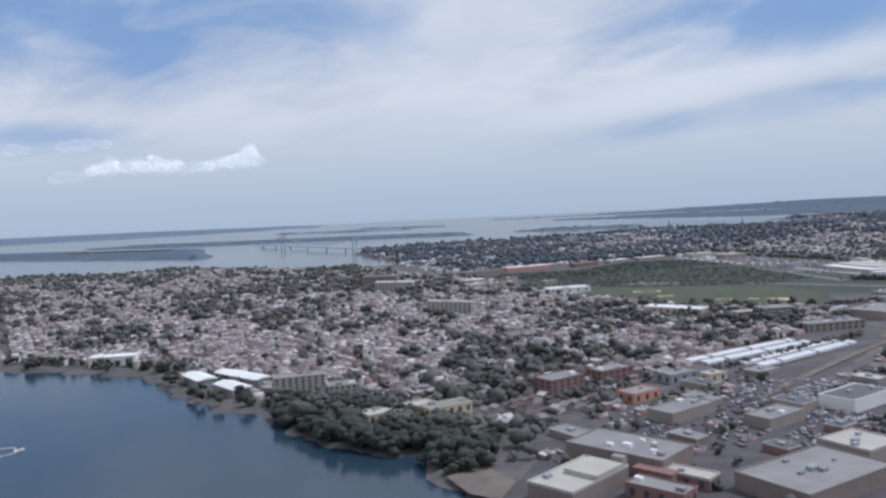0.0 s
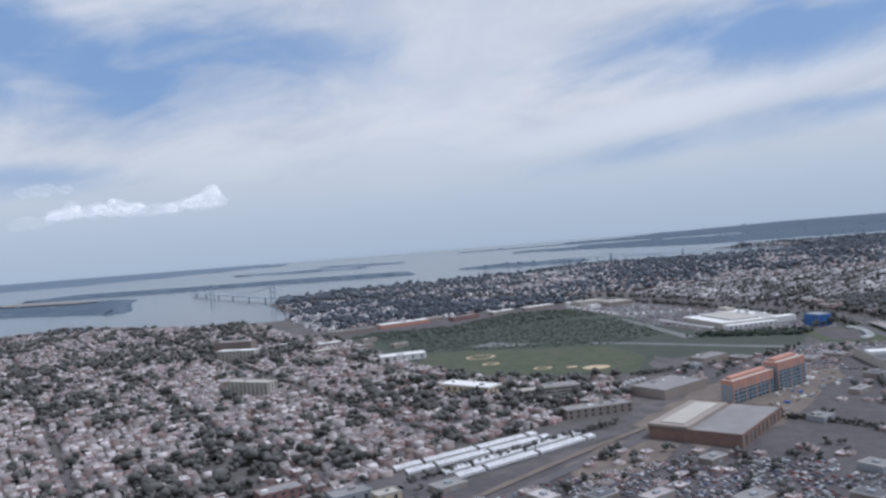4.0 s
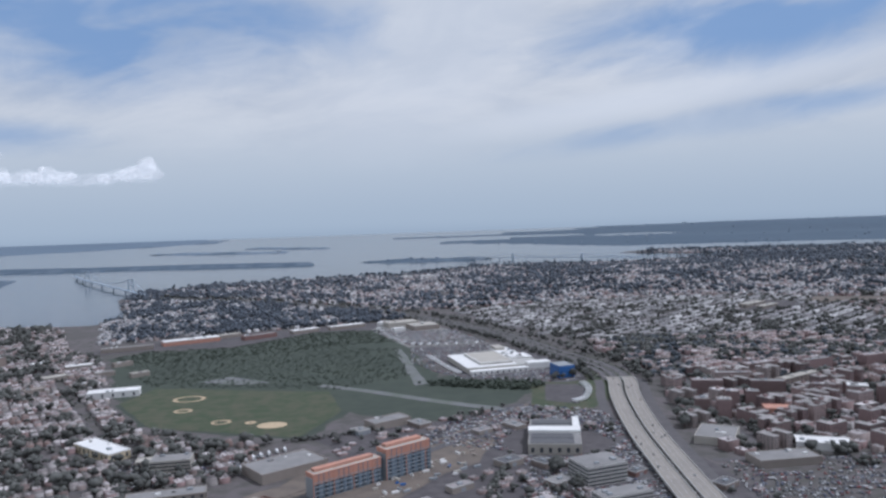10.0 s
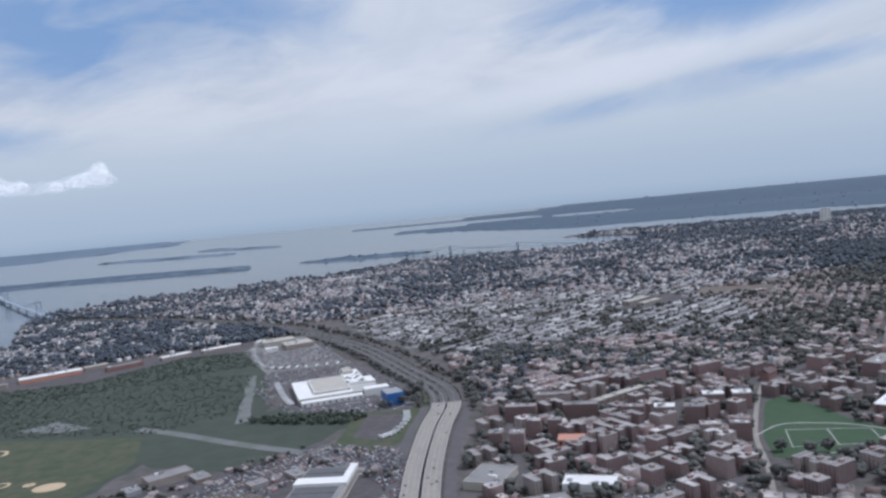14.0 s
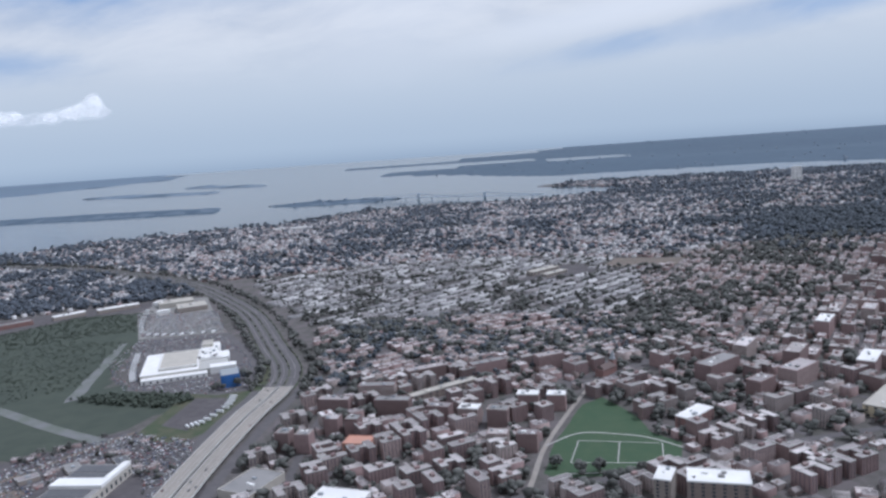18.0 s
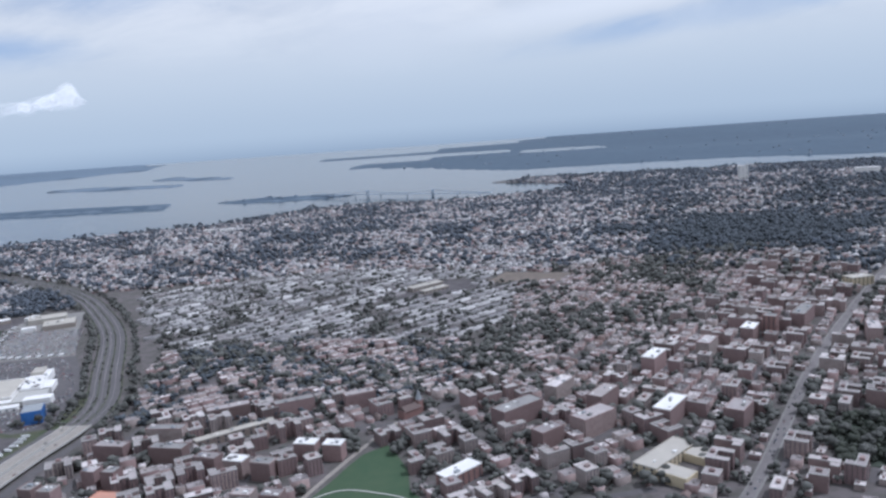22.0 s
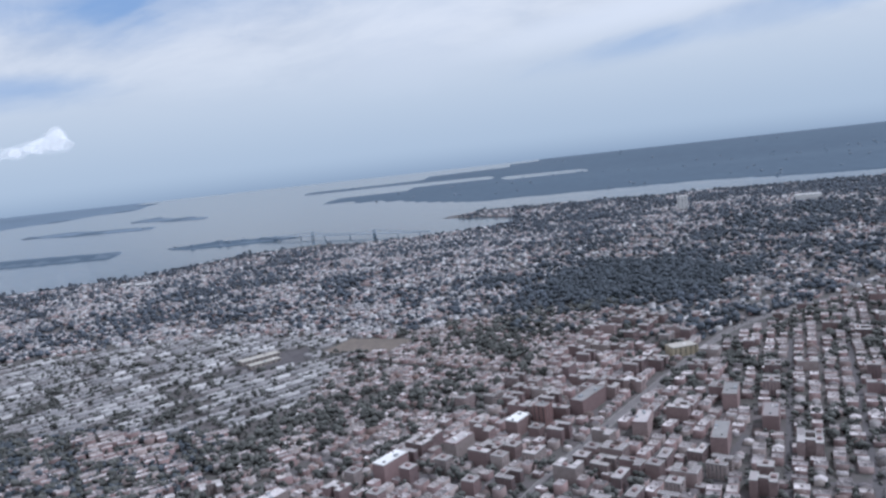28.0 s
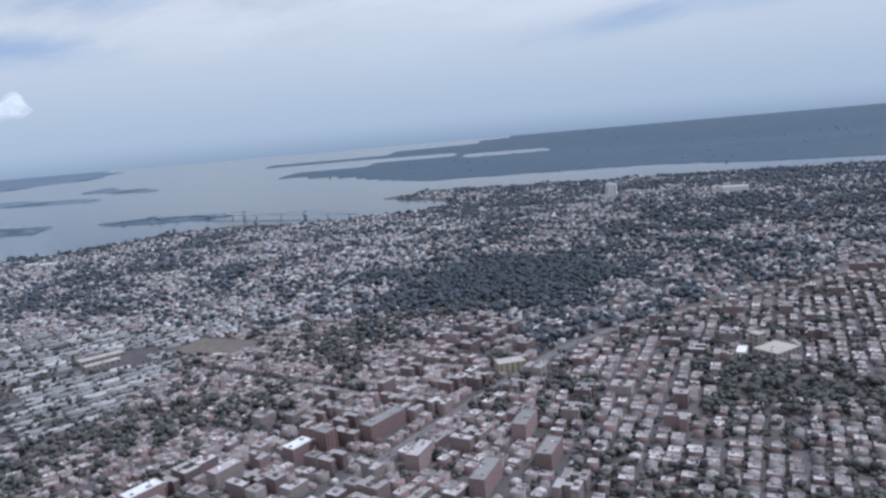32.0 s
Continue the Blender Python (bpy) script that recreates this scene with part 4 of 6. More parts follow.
def building(name, x, y, turn, L, W, h, wall, roof, label, category="building", floors=0, cols=0, units=2, sides="flr", group="", sink=1.5):
    """A flat-roofed block with parapet, rooftop units and windows."""
    TAKEN.append((x, y, 0.5 * math.hypot(L, W) * 0.85))
    b = thing(name, at(x, y, turn), label, category, group)
    part("wall", boxes((-L / 2, -W / 2, -sink, L / 2, W / 2, h)), M[wall], b)
    top = part("roof", boxes((-L / 2 + 0.3, -W / 2 + 0.3, h, L / 2 - 0.3, W / 2 - 0.3, h + 0.14)), M[roof], b)
    part("parapet", rim(-L / 2 - 0.05, -W / 2 - 0.05, L / 2 + 0.05, W / 2 + 0.05, h - 0.2, h + 0.45, 0.32), M[roof if roof in ("white", "cream") else wall], b)
    for i in range(units):
        s = rng.uniform(0.5, 1.3)
        ux, uy = rng.uniform(-0.4, 0.4) * L, rng.uniform(-0.35, 0.35) * W
        part("roof_unit", boxes((ux - s, uy - s * 0.7, h + 0.1, ux + s, uy + s * 0.7, h + 0.35 + s * 0.6)), M[rng.choice(("grey", "white", "steel"))], top)
    windows(b, L, W, h, floors, cols, sides)
    return b


def ridged(bm, L, W, h, r):
    """A long low gabled roof."""
    v = [bm.verts.new(p) for p in ((-L / 2, -W / 2, h), (L / 2, -W / 2, h), (L / 2, W / 2, h), (-L / 2, W / 2, h), (-L / 2, 0, h + r), (L / 2, 0, h + r))]
    for f in ((0, 1, 5, 4), (2, 3, 4, 5), (1, 2, 5), (3, 0, 4), (3, 2, 1, 0)):
        bm.faces.new([v[i] for i in f])
    return bm


def shed(name, x, y, turn, L, W, h, wall, roof, label, r=1.0):
    TAKEN.append((x, y, 0.5 * math.hypot(L, W) * 0.85))
    b = thing(name, at(x, y, turn), label, "shed")
    part("wall", boxes((-L / 2, -W / 2, -1.5, L / 2, W / 2, h)), M[wall], b)
    part("roof", ridged(bmesh.new(), L + 0.8, W + 0.8, h + 0.02, r), M[roof], b)
    part("door", boxes((L * 0.2, -W / 2 - 0.08, -0.5, L * 0.2 + 1.6, -W / 2, h * 0.7)), M["steel"], b)
    return b


# beside the bay
shed("boat_shed", -108, 336, -53, 20, 8.5, 3.4, "steel", "white", "white-roofed boat shed beside the water")
shed("boat_shed", -88, 315, -50, 18, 8.5, 3.4, "tan", "white", "white-roofed boat shed beside the water")
shed("boat_shed", -89, 335, -42, 31, 8.5, 3.6, "steel", "white", "long white-roofed boat shed beside the water")
building("apartment_house", -60, 309, 14, 20, 8, 7.5, "cream", "grey", "yellow brick apartment house with rows of windows", "apartment house", 6, 12)
building("apartment_house", -42, 299, 14, 11, 8, 5.5, "cream", "grey", "lower grey brick apartment house by the trees", "apartment house", 4, 7)
building("warehouse", -168, 392, 8, 22, 9, 4.5, "white", "white", "white warehouse beside the bay water", "warehouse", 0, 0, 1)
building("warehouse", -210, 405, 0, 16, 8, 3.5, "tan", "grey", "low grey warehouse beside the bay", "warehouse", 0, 0, 1)
building("school", -18, 262, 30, 26, 8, 4.5, "yellow", "cream", "long tan low school with a cream roof", "school", 2, 14)
building("school", -2, 258, 30, 16, 7, 6, "yellow", "grey", "yellow brick hall with a stepped roof", "hall", 2, 8)
TERRACE = [(14 + i * 3.6, 246 + i * 2.95, 129) for i in range(12)] + [(8 + i * 3.6, 262 + i * 2.8, 128) for i in range(11)]
TAKEN.extend((x, y, 3.0) for x, y, a in TERRACE)
building("apartment_house", 40, 290, 36, 17, 10, 6.5, "redbrick", "grey", "red brick apartment block with a flat roof", "apartment house", 4, 8)
building("apartment_house", 62, 305, 30, 16, 9, 5.5, "redbrick", "grey", "dark red brick block with a grey roof", "apartment house", 3, 8)
building("apartment_house", 3, 522, -30, 34, 9, 8.5, "cream", "cream", "long tan apartment slab among houses", "apartment house", 6, 16)
building("apartment_house", -45, 684, -16, 34, 9, 8.5, "cream", "white", "long pale apartment slab among houses", "apartment house", 6, 16)
building("hospital", -62, 745, -10, 34, 14, 9, "tanbrick", "grey", "tan brick block with a flat roof", "building", 0, 0)

# factories near the water
f1 = building("factory", 47, 210, -43, 29, 17, 4.8, "tanbrick", "grey", "brown brick factory with a flat grey roof", "factory", 0, 0, 9)
part("wing", boxes((8, -12.5, -1.5, 19, -8.5, 3.6)), M["redbrick"], f1, "red brick wing")
f2 = building("factory", 30, 189, 46, 24, 13, 4.6, "tanbrick", "cream", "factory with a stepped pale roof", "factory", 0, 0, 4)
part("monitor", boxes((-2, -6.6, 4.4, 9.5, 3, 6.0)), M["cream"], f2, "raised pale roof light")
part("chimney_block", boxes((9.8, -6.3, 4.4, 11.9, -3, 7.2)), M["tan"], f2)
building("factory", 86, 186, 31, 33, 20, 4.2, "tanbrick", "grey", "wide low factory with a worn grey roof", "factory", 0, 0, 6)
building("warehouse", 107, 205, 31, 15, 14, 4.6, "tan", "cream", "low warehouse with a pale roof", "warehouse", 0, 0, 3)
building("workshop", 48, 182, -43, 15, 7, 3.4, "redbrick", "grey", "red brick workshop with a flat roof", "workshop", 1, 6, 2)
building("workshop", 58, 191, -43, 12, 6, 3.0, "redbrick", "cream", "low red brick workshop with pale roof", "workshop", 1, 5, 1)
building("warehouse", 74, 252, 36, 22, 10, 3.4, "tan", "grey", "low warehouse with a grey roof", "warehouse", 0, 0, 3)
building("warehouse", 99, 240, 34, 18, 9, 3.2, "tan", "grey", "low warehouse beside a parking yard", "warehouse", 0, 0, 2)
w1 = building("warehouse", 132, 256, 34, 22, 12, 4.0, "white", "dark", "white-walled warehouse with a dark roof", "warehouse", 0, 0, 2)
building("depot", 87, 301, 28, 14, 8, 3.6, "steel", "grey", "grey depot hall with a low roof", "depot", 1, 5, 1)
building("depot", 100, 299, 28, 9, 6, 3.0, "yellow", "cream", "small yellow-walled depot office", "depot", 1, 3, 1)
building("shop", 66, 276, 33, 13, 8, 3.2, "orange", "grey", "low orange brick shop with flat roof", "shop", 1, 4, 1)

# school and offices by the sports field
def striped(name, x, y, turn, L, W, h, floors, label, band="kerb", wall="glass", category="office"):
    """A block of pale floor bands and dark window bands."""
    TAKEN.append((x, y, 0.5 * math.hypot(L, W) * 0.85))
    b = thing(name, at(x, y, turn), label, category)
    part("core", boxes((-L / 2 + 0.2, -W / 2 + 0.2, -1.5, L / 2 - 0.2, W / 2 - 0.2, h - 0.1)), M[wall], b, "dark window bands")
    fh = h / floors
    for f in range(floors + 1):
        z = f * fh
        part("floor_band", boxes((-L / 2, -W / 2, z - (1.5 if f == 0 else fh * 0.28), L / 2, W / 2, z + fh * 0.26)), M[band], b)
    part("roof", boxes((-L / 2 + 0.4, -W / 2 + 0.4, h + fh * 0.26, L / 2 - 0.4, W / 2 - 0.4, h + fh * 0.26 + 0.15)), M["grey"], b)
    for i in range(3):
        ux, uy = rng.uniform(-0.35, 0.35) * L, rng.uniform(-0.3, 0.3) * W
        part("roof_unit", boxes((ux - 1, uy - 0.8, h, ux + 1, uy + 0.8, h + fh * 0.26 + 0.9)), M["steel"], b)
    return b


striped("office_block", 184, 442, 6, 19, 11, 6.4, 4, "cream office block with dark window bands", "cream")
building("office_wing", 172, 452, 6, 16, 8, 3.2, "tan", "cream", "low cream wing beside the office block", "office", 1, 6, 1)
building("warehouse", 194, 399, 12, 33, 10, 4.0, "tan", "grey", "low tan depot building along the tracks", "warehouse", 2, 14, 3)
building("school", 138, 476, -42, 36, 12, 4.2, "yellow", "white", "low school with a pale green-white roof", "school", 1, 12, 3)
building("school", 94, 616, 12, 34, 13, 4.0, "white", "white", "low white building beside the marsh", "school", 1, 8, 2)
building("warehouse", 239, 434, 36, 34, 22, 4.4, "tan", "grey", "large low warehouse with a plain grey roof", "warehouse", 0, 0, 4)
building("warehouse", 286, 508, 34, 24, 12, 3.6, "tan", "grey", "low grey warehouse beside the marsh", "warehouse", 0, 0, 2)
striped("office_block", 381, 402, 18, 20, 17, 8.2, 5, "grey office block with pale floor bands")
# here the dark core is painted shade within the open storeys
striped("parking_garage", 384, 373, 18, 23, 10, 4.6, 3, "open concrete parking garage in pale bands", "kerb", "dark", "garage")
building("shop", 402, 352, 18, 18, 12, 3.6, "tan", "grey", "low shop with a flat grey roof", "shop", 1, 5, 2)
building("shop", 455, 452, -29, 19, 25, 3.8, "cream", "grey", "low cream-walled store with a flat roof", "store", 0, 0, 4)
building("shop", 498, 430, -22, 24, 12, 3.6, "white", "white", "low store with a white roof", "store", 0, 0, 3)
building("shop", 470, 412, 5, 30, 14, 3.4, "tan", "grey", "long low store with a grey roof", "store", 0, 0, 4)

# the hangar-like store with a white cross strip
hs = thing("depot_hall", at(373, 461, -10), "pale hall with dark roof bays and a white strip", "hall")
TAKEN.append((373, 461, 25))
part("wall", boxes((-13, -23, -1.5, 13, 23, 5.4)), M["cream"], hs)
for i, y in enumerate((-21.5, -13, 5, 13.5)):
    part("roof_bay", boxes((-12 + 0.2 * (i % 2), y, 5.4, 9.5, y + 7.6, 5.75)), M["dark"], hs, "dark roof bay")
part("white_strip", boxes((-13.3, -4.2, 5.4, 13.3, 4.2, 7.0)), M["white"], hs, "raised white strip across the roof")
part("side_screen", boxes((9.6, 4.3, 5.4, 13.1, 23.1, 7.0)), M["white"], hs)
part("roof", boxes((-12.8, -22.8, 5.38, 12.8, 22.8, 5.5)), M["grey"], hs)
windows(hs, 26, 46, 4.6, 1, 9, "fr", 1.1, 0.5)

# the white printing hall and the blue tower block
ph = thing("printing_plant", at(363, 672, 12), "large white-roofed plant with stepped annexes", "plant")
TAKEN.append((363, 672, 40))
part("main_hall", boxes((-27, -28.9, -1.5, 12, 28, 4.2)), M["cream"], ph)
part("roof", boxes((-27.3, -28.9, 4.2, 12, 28.3, 4.6)), M["white"], ph, "white membrane roof")
part("raised_roof", boxes((-15, -22, 4.6, 11, 22, 6.0)), M["cream"], ph, "raised cream roof")
part("roof_edge", rim(-15.2, -22.2, 11.2, 22.2, 5.6, 6.4, 0.5), M["white"], ph)
part("dock", boxes((-26, -36, -1.5, 18, -29, 3.0)), M["white"], ph, "low white loading dock")
tower = part("tower_block", boxes((12.1, -6, -1.5, 26, 40, 5.8)), M["white"], ph, "taller white block")
part("stair_block", boxes((13, 26, 5.8, 21, 40.5, 8)), M["cream"], ph)
part("annex", boxes((12.1, -28, -1.5, 32, -6.1, 3.8)), M["kerb"], ph)
part("annex", boxes((20, -31, -1.5, 38, -22, 5.0)), M["white"], ph)
part("annex", boxes((26.1, -5, -1.5, 33, 14, 4.6)), M["white"], ph)
for i in range(14):
    ux, uy = rng.uniform(11, 25), rng.uniform(-6, 24)
    part("roof_unit", boxes((ux - 1, uy - 1, 5.7, ux + 1, uy + 1, 6.3 + rng.random())), M[rng.choice(("white", "steel", "grey"))], tower)
windows(ph, 44, 0.2, 2.6, 1, 16, "f", 1.0, 0.5, M["dark"], "dock_door", 0.0, -4, -36)
bt = thing("blue_block", at(409, 619, 16), "bright blue clad block beside the plant", "building")
TAKEN.append((409, 619, 10))
part("wall", boxes((-6, -7.5, -1.5, 6, 7.5, 8.6)), M["blue"], bt)
part("roof", boxes((-5.8, -7.3, 8.6, 5.8, 7.3, 8.8)), M["steel"], bt)
part("panel", boxes((-4, -7.62, 2.5, 4, -7.5, 7.6)), M["blue"], bt)
windows(bt, 12, 15, 8, 3, 5, "lr", 0.8, 0.4)

# the framed tower block on the building site
def site_wing(x, y, L, W, h, floors, cols, label):
    b = thing("unfinished_block", at(x, y, 36.5), label, "building site", "building site blocks")
    TAKEN.append((x, y, 0.5 * L))
    fh = h / floors
    part("core", boxes((-L / 2 + 0.3, -W / 2 + 0.3, -1.5, L / 2 - 0.3, W / 2 - 0.3, h)), M["slate"], b, "blue-grey sheathing")
    for f in range(1, floors + 1):
        top = f >= floors - 1
        part("floor_slab", rim(-L / 2, -W / 2, L / 2, W / 2, f * fh - 0.22, f * fh + 0.14, 0.6), M["orange" if top else "steel"], b, "orange edged slab" if top else "")
    for i in range(cols + 1):
        px = -L / 2 + L * i / cols
        part("column", boxes((px - 0.16, -W / 2 - 0.02, -1, px + 0.16, -W / 2 + 0.4, h)), M["orange" if i % 4 == 0 else "slate"], b)
    part("upper_sheathing", rim(-L / 2 + 0.1, -W / 2 + 0.1, L / 2 - 0.1, W / 2 - 0.1, h - 2.4 * fh, h - 0.05, 0.3), M["orange"], b, "orange upper sheathing")
    windows(b, L, W - 0.5, h - fh, floors - 1, cols, "fr", 1.2, 0.5)
    part("roof", boxes((-L / 2 + 0.6, -W / 2 + 0.6, h, L / 2 - 0.6, W / 2 - 0.6, h + 0.2)), M["cream"], b)
    part("roof_shed", boxes((-L / 2 + 2, -1, h + 0.1, L / 2 - 3, W / 2 - 1.4, h + 1.5)), M["orange"], b, "orange roof sheathing")
    part("end_wall", boxes((-L / 2 - 0.12, -W / 2 + 0.4, -1, -L / 2 + 0.28, W / 2 - 0.4, h - fh)), M["steel"], b)
    return b


site_wing(269.5, 405.4, 35, 7, 11.0, 6, 14, "long unfinished block with orange top floors")
site_wing(295.5, 423.4, 25, 8, 14.0, 8, 9, "taller unfinished block with an orange roof edge")
lc = thing("unfinished_hall", at(236, 356, 50), "low brown hall under construction with orange roof", "building site")
TAKEN.append((236, 356, 30))
part("wall", boxes((-25, -19, -1.5, 25, 19, 4.6)), M["rust"], lc)
part("roof", boxes((-24.6, -18.6, 4.6, 25.2, 2, 4.9)), M["grey"], lc)
part("roof", boxes((-25.2, 2.1, 4.6, 20, 19.2, 6.3)), M["tan"], lc, "raw orange-tan roof deck")
part("roof_deck", boxes((-22, 5, 6.3, 16, 15, 6.7)), M["cream"], lc)
part("parapet", rim(-25.2, -19.2, 25.2, 19.2, 4.2, 5.3, 0.4), M["rust"], lc)
for i in range(11):
    x = -25 + 5 * i
    part("column", boxes((x - 0.3, -19.5, -1, x + 0.3, -19.05, 4.4)), M["tan"], lc)
# dark panes on the wall stand in for shade inside the openings
windows(lc, 50, 38, 4.2, 1, 10, "fr", 1.4, 0.6, M["dark"], "opening")
for i in range(150):
    x, y = rng.uniform(258, 338), rng.uniform(372, 450)
    if signed(P("262,360 300,400 338,432 340,455 318,452 270,392"), np.array([x]), np.array([y]))[0] < 0:
        continue
    s = rng.uniform(0.35, 1.1)
    hut = thing("site_container", at(x, y, rng.choice((36, 126, 20))), "small pale container on the building site", "container", "site containers")
    part("body", boxes((-s * 1.8, -s * 0.6, -0.2, s * 1.8, s * 0.6, 1.1)), M[rng.choice(("white", "blue", "tan", "cream", "steel"))], hut)
    part("door", boxes((s * 1.8, -s * 0.4, 0, s * 1.8 + 0.05, s * 0.4, 0.9)), M["steel"], hut)
ra = building("store", 330, 330, 30, 26, 12, 4.0, "tan", "red", "store with a bright red roof edge", "store", 1, 6, 2)
part("fascia", boxes((-13.2, -6.3, 2.6, 13.2, -6.02, 4.4)), M["red"], ra, "red fascia")

# industrial strip and shopping sheds north of the marsh
building("warehouse", 86, 845, 27, 54, 13, 4.0, "orange", "white", "long white-roofed warehouse with a reddish wall", "warehouse", 0, 0, 4)
building("warehouse", 36, 812, 18, 46, 9, 3.6, "tan", "grey", "long low warehouse with grey roof", "warehouse", 0, 0, 3)
building("warehouse", 150, 858, 35, 34, 10, 3.8, "redbrick", "grey", "low brick warehouse beside the marsh", "warehouse", 0, 0, 3)
building("warehouse", 192, 885, 36, 30, 9, 3.4, "tan", "white", "low warehouse with a pale roof", "warehouse", 0, 0, 2)
building("warehouse", 234, 903, 30, 40, 9, 3.6, "tan", "white", "long low warehouse with white roof", "warehouse", 0, 0, 2)
building("warehouse", 118, 872, 32, 22, 8, 3.2, "tan", "cream", "small warehouse with a cream roof", "warehouse", 0, 0, 1)
building("store", 292, 905, 20, 34, 20, 4.6, "cream", "cream", "large store with a flat cream roof", "store", 0, 0, 4)
building("store", 315, 878, 20, 28, 24, 4.6, "tan", "cream", "large store with a flat tan roof", "store", 0, 0, 4)
building("store", 290, 868, 20, 12, 8, 3.2, "white", "white", "small white store in the car park", "store", 0, 0, 1)
building("store", 272, 915, 72, 14, 7, 3.4, "white", "white", "small store with a white roof", "store", 0, 0, 1)

for x, y, t, L, W, top in ((25, 728, 24, 21, 8, "white"), (59, 692, 31, 15, 7, "grey"), (25, 682, 38, 18, 9, "cream"), (59, 732, 45, 16, 6, "tan"), (-15, 744, 52, 14, 7, "white"), (58, 646, 29, 12, 7, "grey"), (89, 684, 36, 14, 6, "cream"), (30, 637, 43, 15, 8, "tan")):
    building("warehouse", x, y, t, L, W, 3.2, "tan", top, "low warehouse with a pale flat roof", "warehouse", 0, 0, 2, group="sheds beside the marsh")

# brick apartments, the school and the church round the park
building("apartment_tower", 647, 379, -19, 23, 12, 21, "tanbrick", "white", "tall tan brick apartment slab with a white roof", "apartment house", 14, 10, 4)
building("apartment_tower", 634, 403, 62, 13, 7, 12.5, "tan", "white", "slim tan apartment block with a white roof", "apartment house", 8, 5, 2)
building("apartment_house", 674, 478, 40, 22, 9, 6.5, "redbrick", "white", "red brick apartment block with a white roof edge", "apartment house", 5, 10, 2)
for x, y, t, L, W, h in ((711, 541, 35, 34, 13, 8.5), (748, 518, 35, 28, 13, 8.5), (722, 508, 35, 18, 10, 7.5), (760, 545, 50, 26, 11, 9), (790, 520, 50, 28, 11, 8.5), (822, 508, 50, 20, 12, 8),
                         (546, 516, -22, 15, 9, 8), (562, 509, -22, 13, 9, 8), (577, 503, -22, 13, 9, 8), (573, 472, -16, 12, 9, 7.5), (587, 468, -16, 12, 9, 7.5),
                         (464, 496, -16, 9, 9, 8.5), (475, 492, -16, 9, 9, 8.5), (488, 512, -16, 9, 9, 8), (499, 509, -16, 9, 9, 8), (596, 523, -16, 14, 9, 7.5), (611, 518, -16, 12, 9, 7.5),
                         (520, 535, -16, 24, 9, 7.5), (486, 545, -16, 22, 9, 7.5), (510, 565, -10, 26, 9, 7), (540, 590, 20, 30, 9, 7), (580, 590, 20, 28, 9, 7), (620, 590, 20, 22, 9, 7.5),
                         (740, 570, 50, 26, 10, 8), (805, 596, 52, 24, 10, 9), (845, 612, 52, 22, 10, 8.5), (882, 632, 52, 18, 10, 8), (930, 655, 50, 36, 11, 8), (985, 572, 65, 30, 10, 8.5),
                         (952, 606, 65, 24, 10, 8), (1012, 628, 65, 26, 10, 8.5), (1020, 590, 65, 26, 10, 8)):
    building("apartment_house", x, y, t, L * 0.86, W * 0.86, h * 1.22, "brick", rng.choice(("flat", "white", "flat", "grey")), "brown brick apartment house with a pale flat roof", "apartment house",
             0, 0, 3, group="brick apartment houses")
building("apartment_tower", 898, 636, 52, 9, 9, 14, "redbrick", "grey", "tall red brick apartment tower", "apartment house", 10, 5, 1)
building("hall", 503, 487, -16, 14, 11, 5.5, "orange", "orange", "low orange-roofed brick hall", "hall", 2, 6, 0)
for i in range(3):
    building("row_block", 541 + i * 9, 556 + i * 5, 30, 26, 6, 4.5, "tanbrick", "cream", "low block with a yellow-cream roof", "apartment house", 2, 9, 1, group="cream-roofed blocks")
ys = building("school", 772, 474, 42, 37, 12, 5, "yellow", "cream", "yellow brick school round a court", "school", 3, 16, 2)
wing_a = part("wing", boxes((-18.4, -21, -1.5, -8, -6.1, 4.6)), M["yellow"], ys)
wing_b = part("wing", boxes((6, -20, -1.5, 18.4, -6.1, 4.2)), M["yellow"], ys)
part("wing_roof", boxes((-18, -20.6, 4.6, -8.4, -6.4, 4.75)), M["cream"], wing_a)
part("wing_roof", boxes((6.4, -19.6, 4.2, 18, -6.4, 4.35)), M["cream"], wing_b)
building("school", 668, 886, 37, 38, 10, 3.4, "tan", "cream", "pale brick school with a flat cream roof", "school", 2, 14, 3)
building("school_hall", 676, 868, 37, 30, 8, 3.0, "tan", "cream", "low school hall with a cream roof", "school", 1, 10, 2)
building("store", 1016, 735, 10, 20, 12, 7, "yellow", "cream", "yellow-fronted block on the avenue", "building", 4, 8, 2)
building("hall", 1192, 706, 30, 24, 19, 6, "tan", "cream", "tan hall with a broad flat roof", "hall", 2, 8, 2)
building("hall", 1171, 712, 60, 15, 6, 5, "white", "white", "long narrow hall with white roof", "hall", 1, 6, 0)
building("hall", 1186, 722, 30, 8, 8, 12, "tan", "cream", "tan tower beside the hall", "tower", 4, 3, 0)
building("apartment_tower", 1305, 1632, -20, 18, 10, 27, "white", "white", "tall white apartment tower far off", "apartment house", 6, 4, 2)
building("hospital", 1494, 1534, -15, 42, 13, 9, "white", "white", "wide white block among trees far off", "hospital", 0, 0, 3)
building("boathouse", 338, 1500, 20, 26, 10, 5, "white", "white", "white waterside hall on the river shore", "hall", 1, 8, 1)
building("boathouse", 300, 1520, 20, 18, 8, 4, "white", "white", "low white hall by the water", "hall", 1, 6, 1)
ch = thing("church", at(651, 566, 40), "small brick church with a pointed spire", "church")
TAKEN.append((651, 566, 9))
part("nave", boxes((-7, -3, -1.5, 5, 3, 4.5)), M["redbrick"], ch)
part("roof", ridged(bmesh.new(), 12.6, 6.8, 4.5, 2.6), M["roof"], ch)
part("tower", boxes((5.1, -1.8, -1.5, 8.7, 1.8, 8)), M["redbrick"], ch)
bm = bmesh.new()
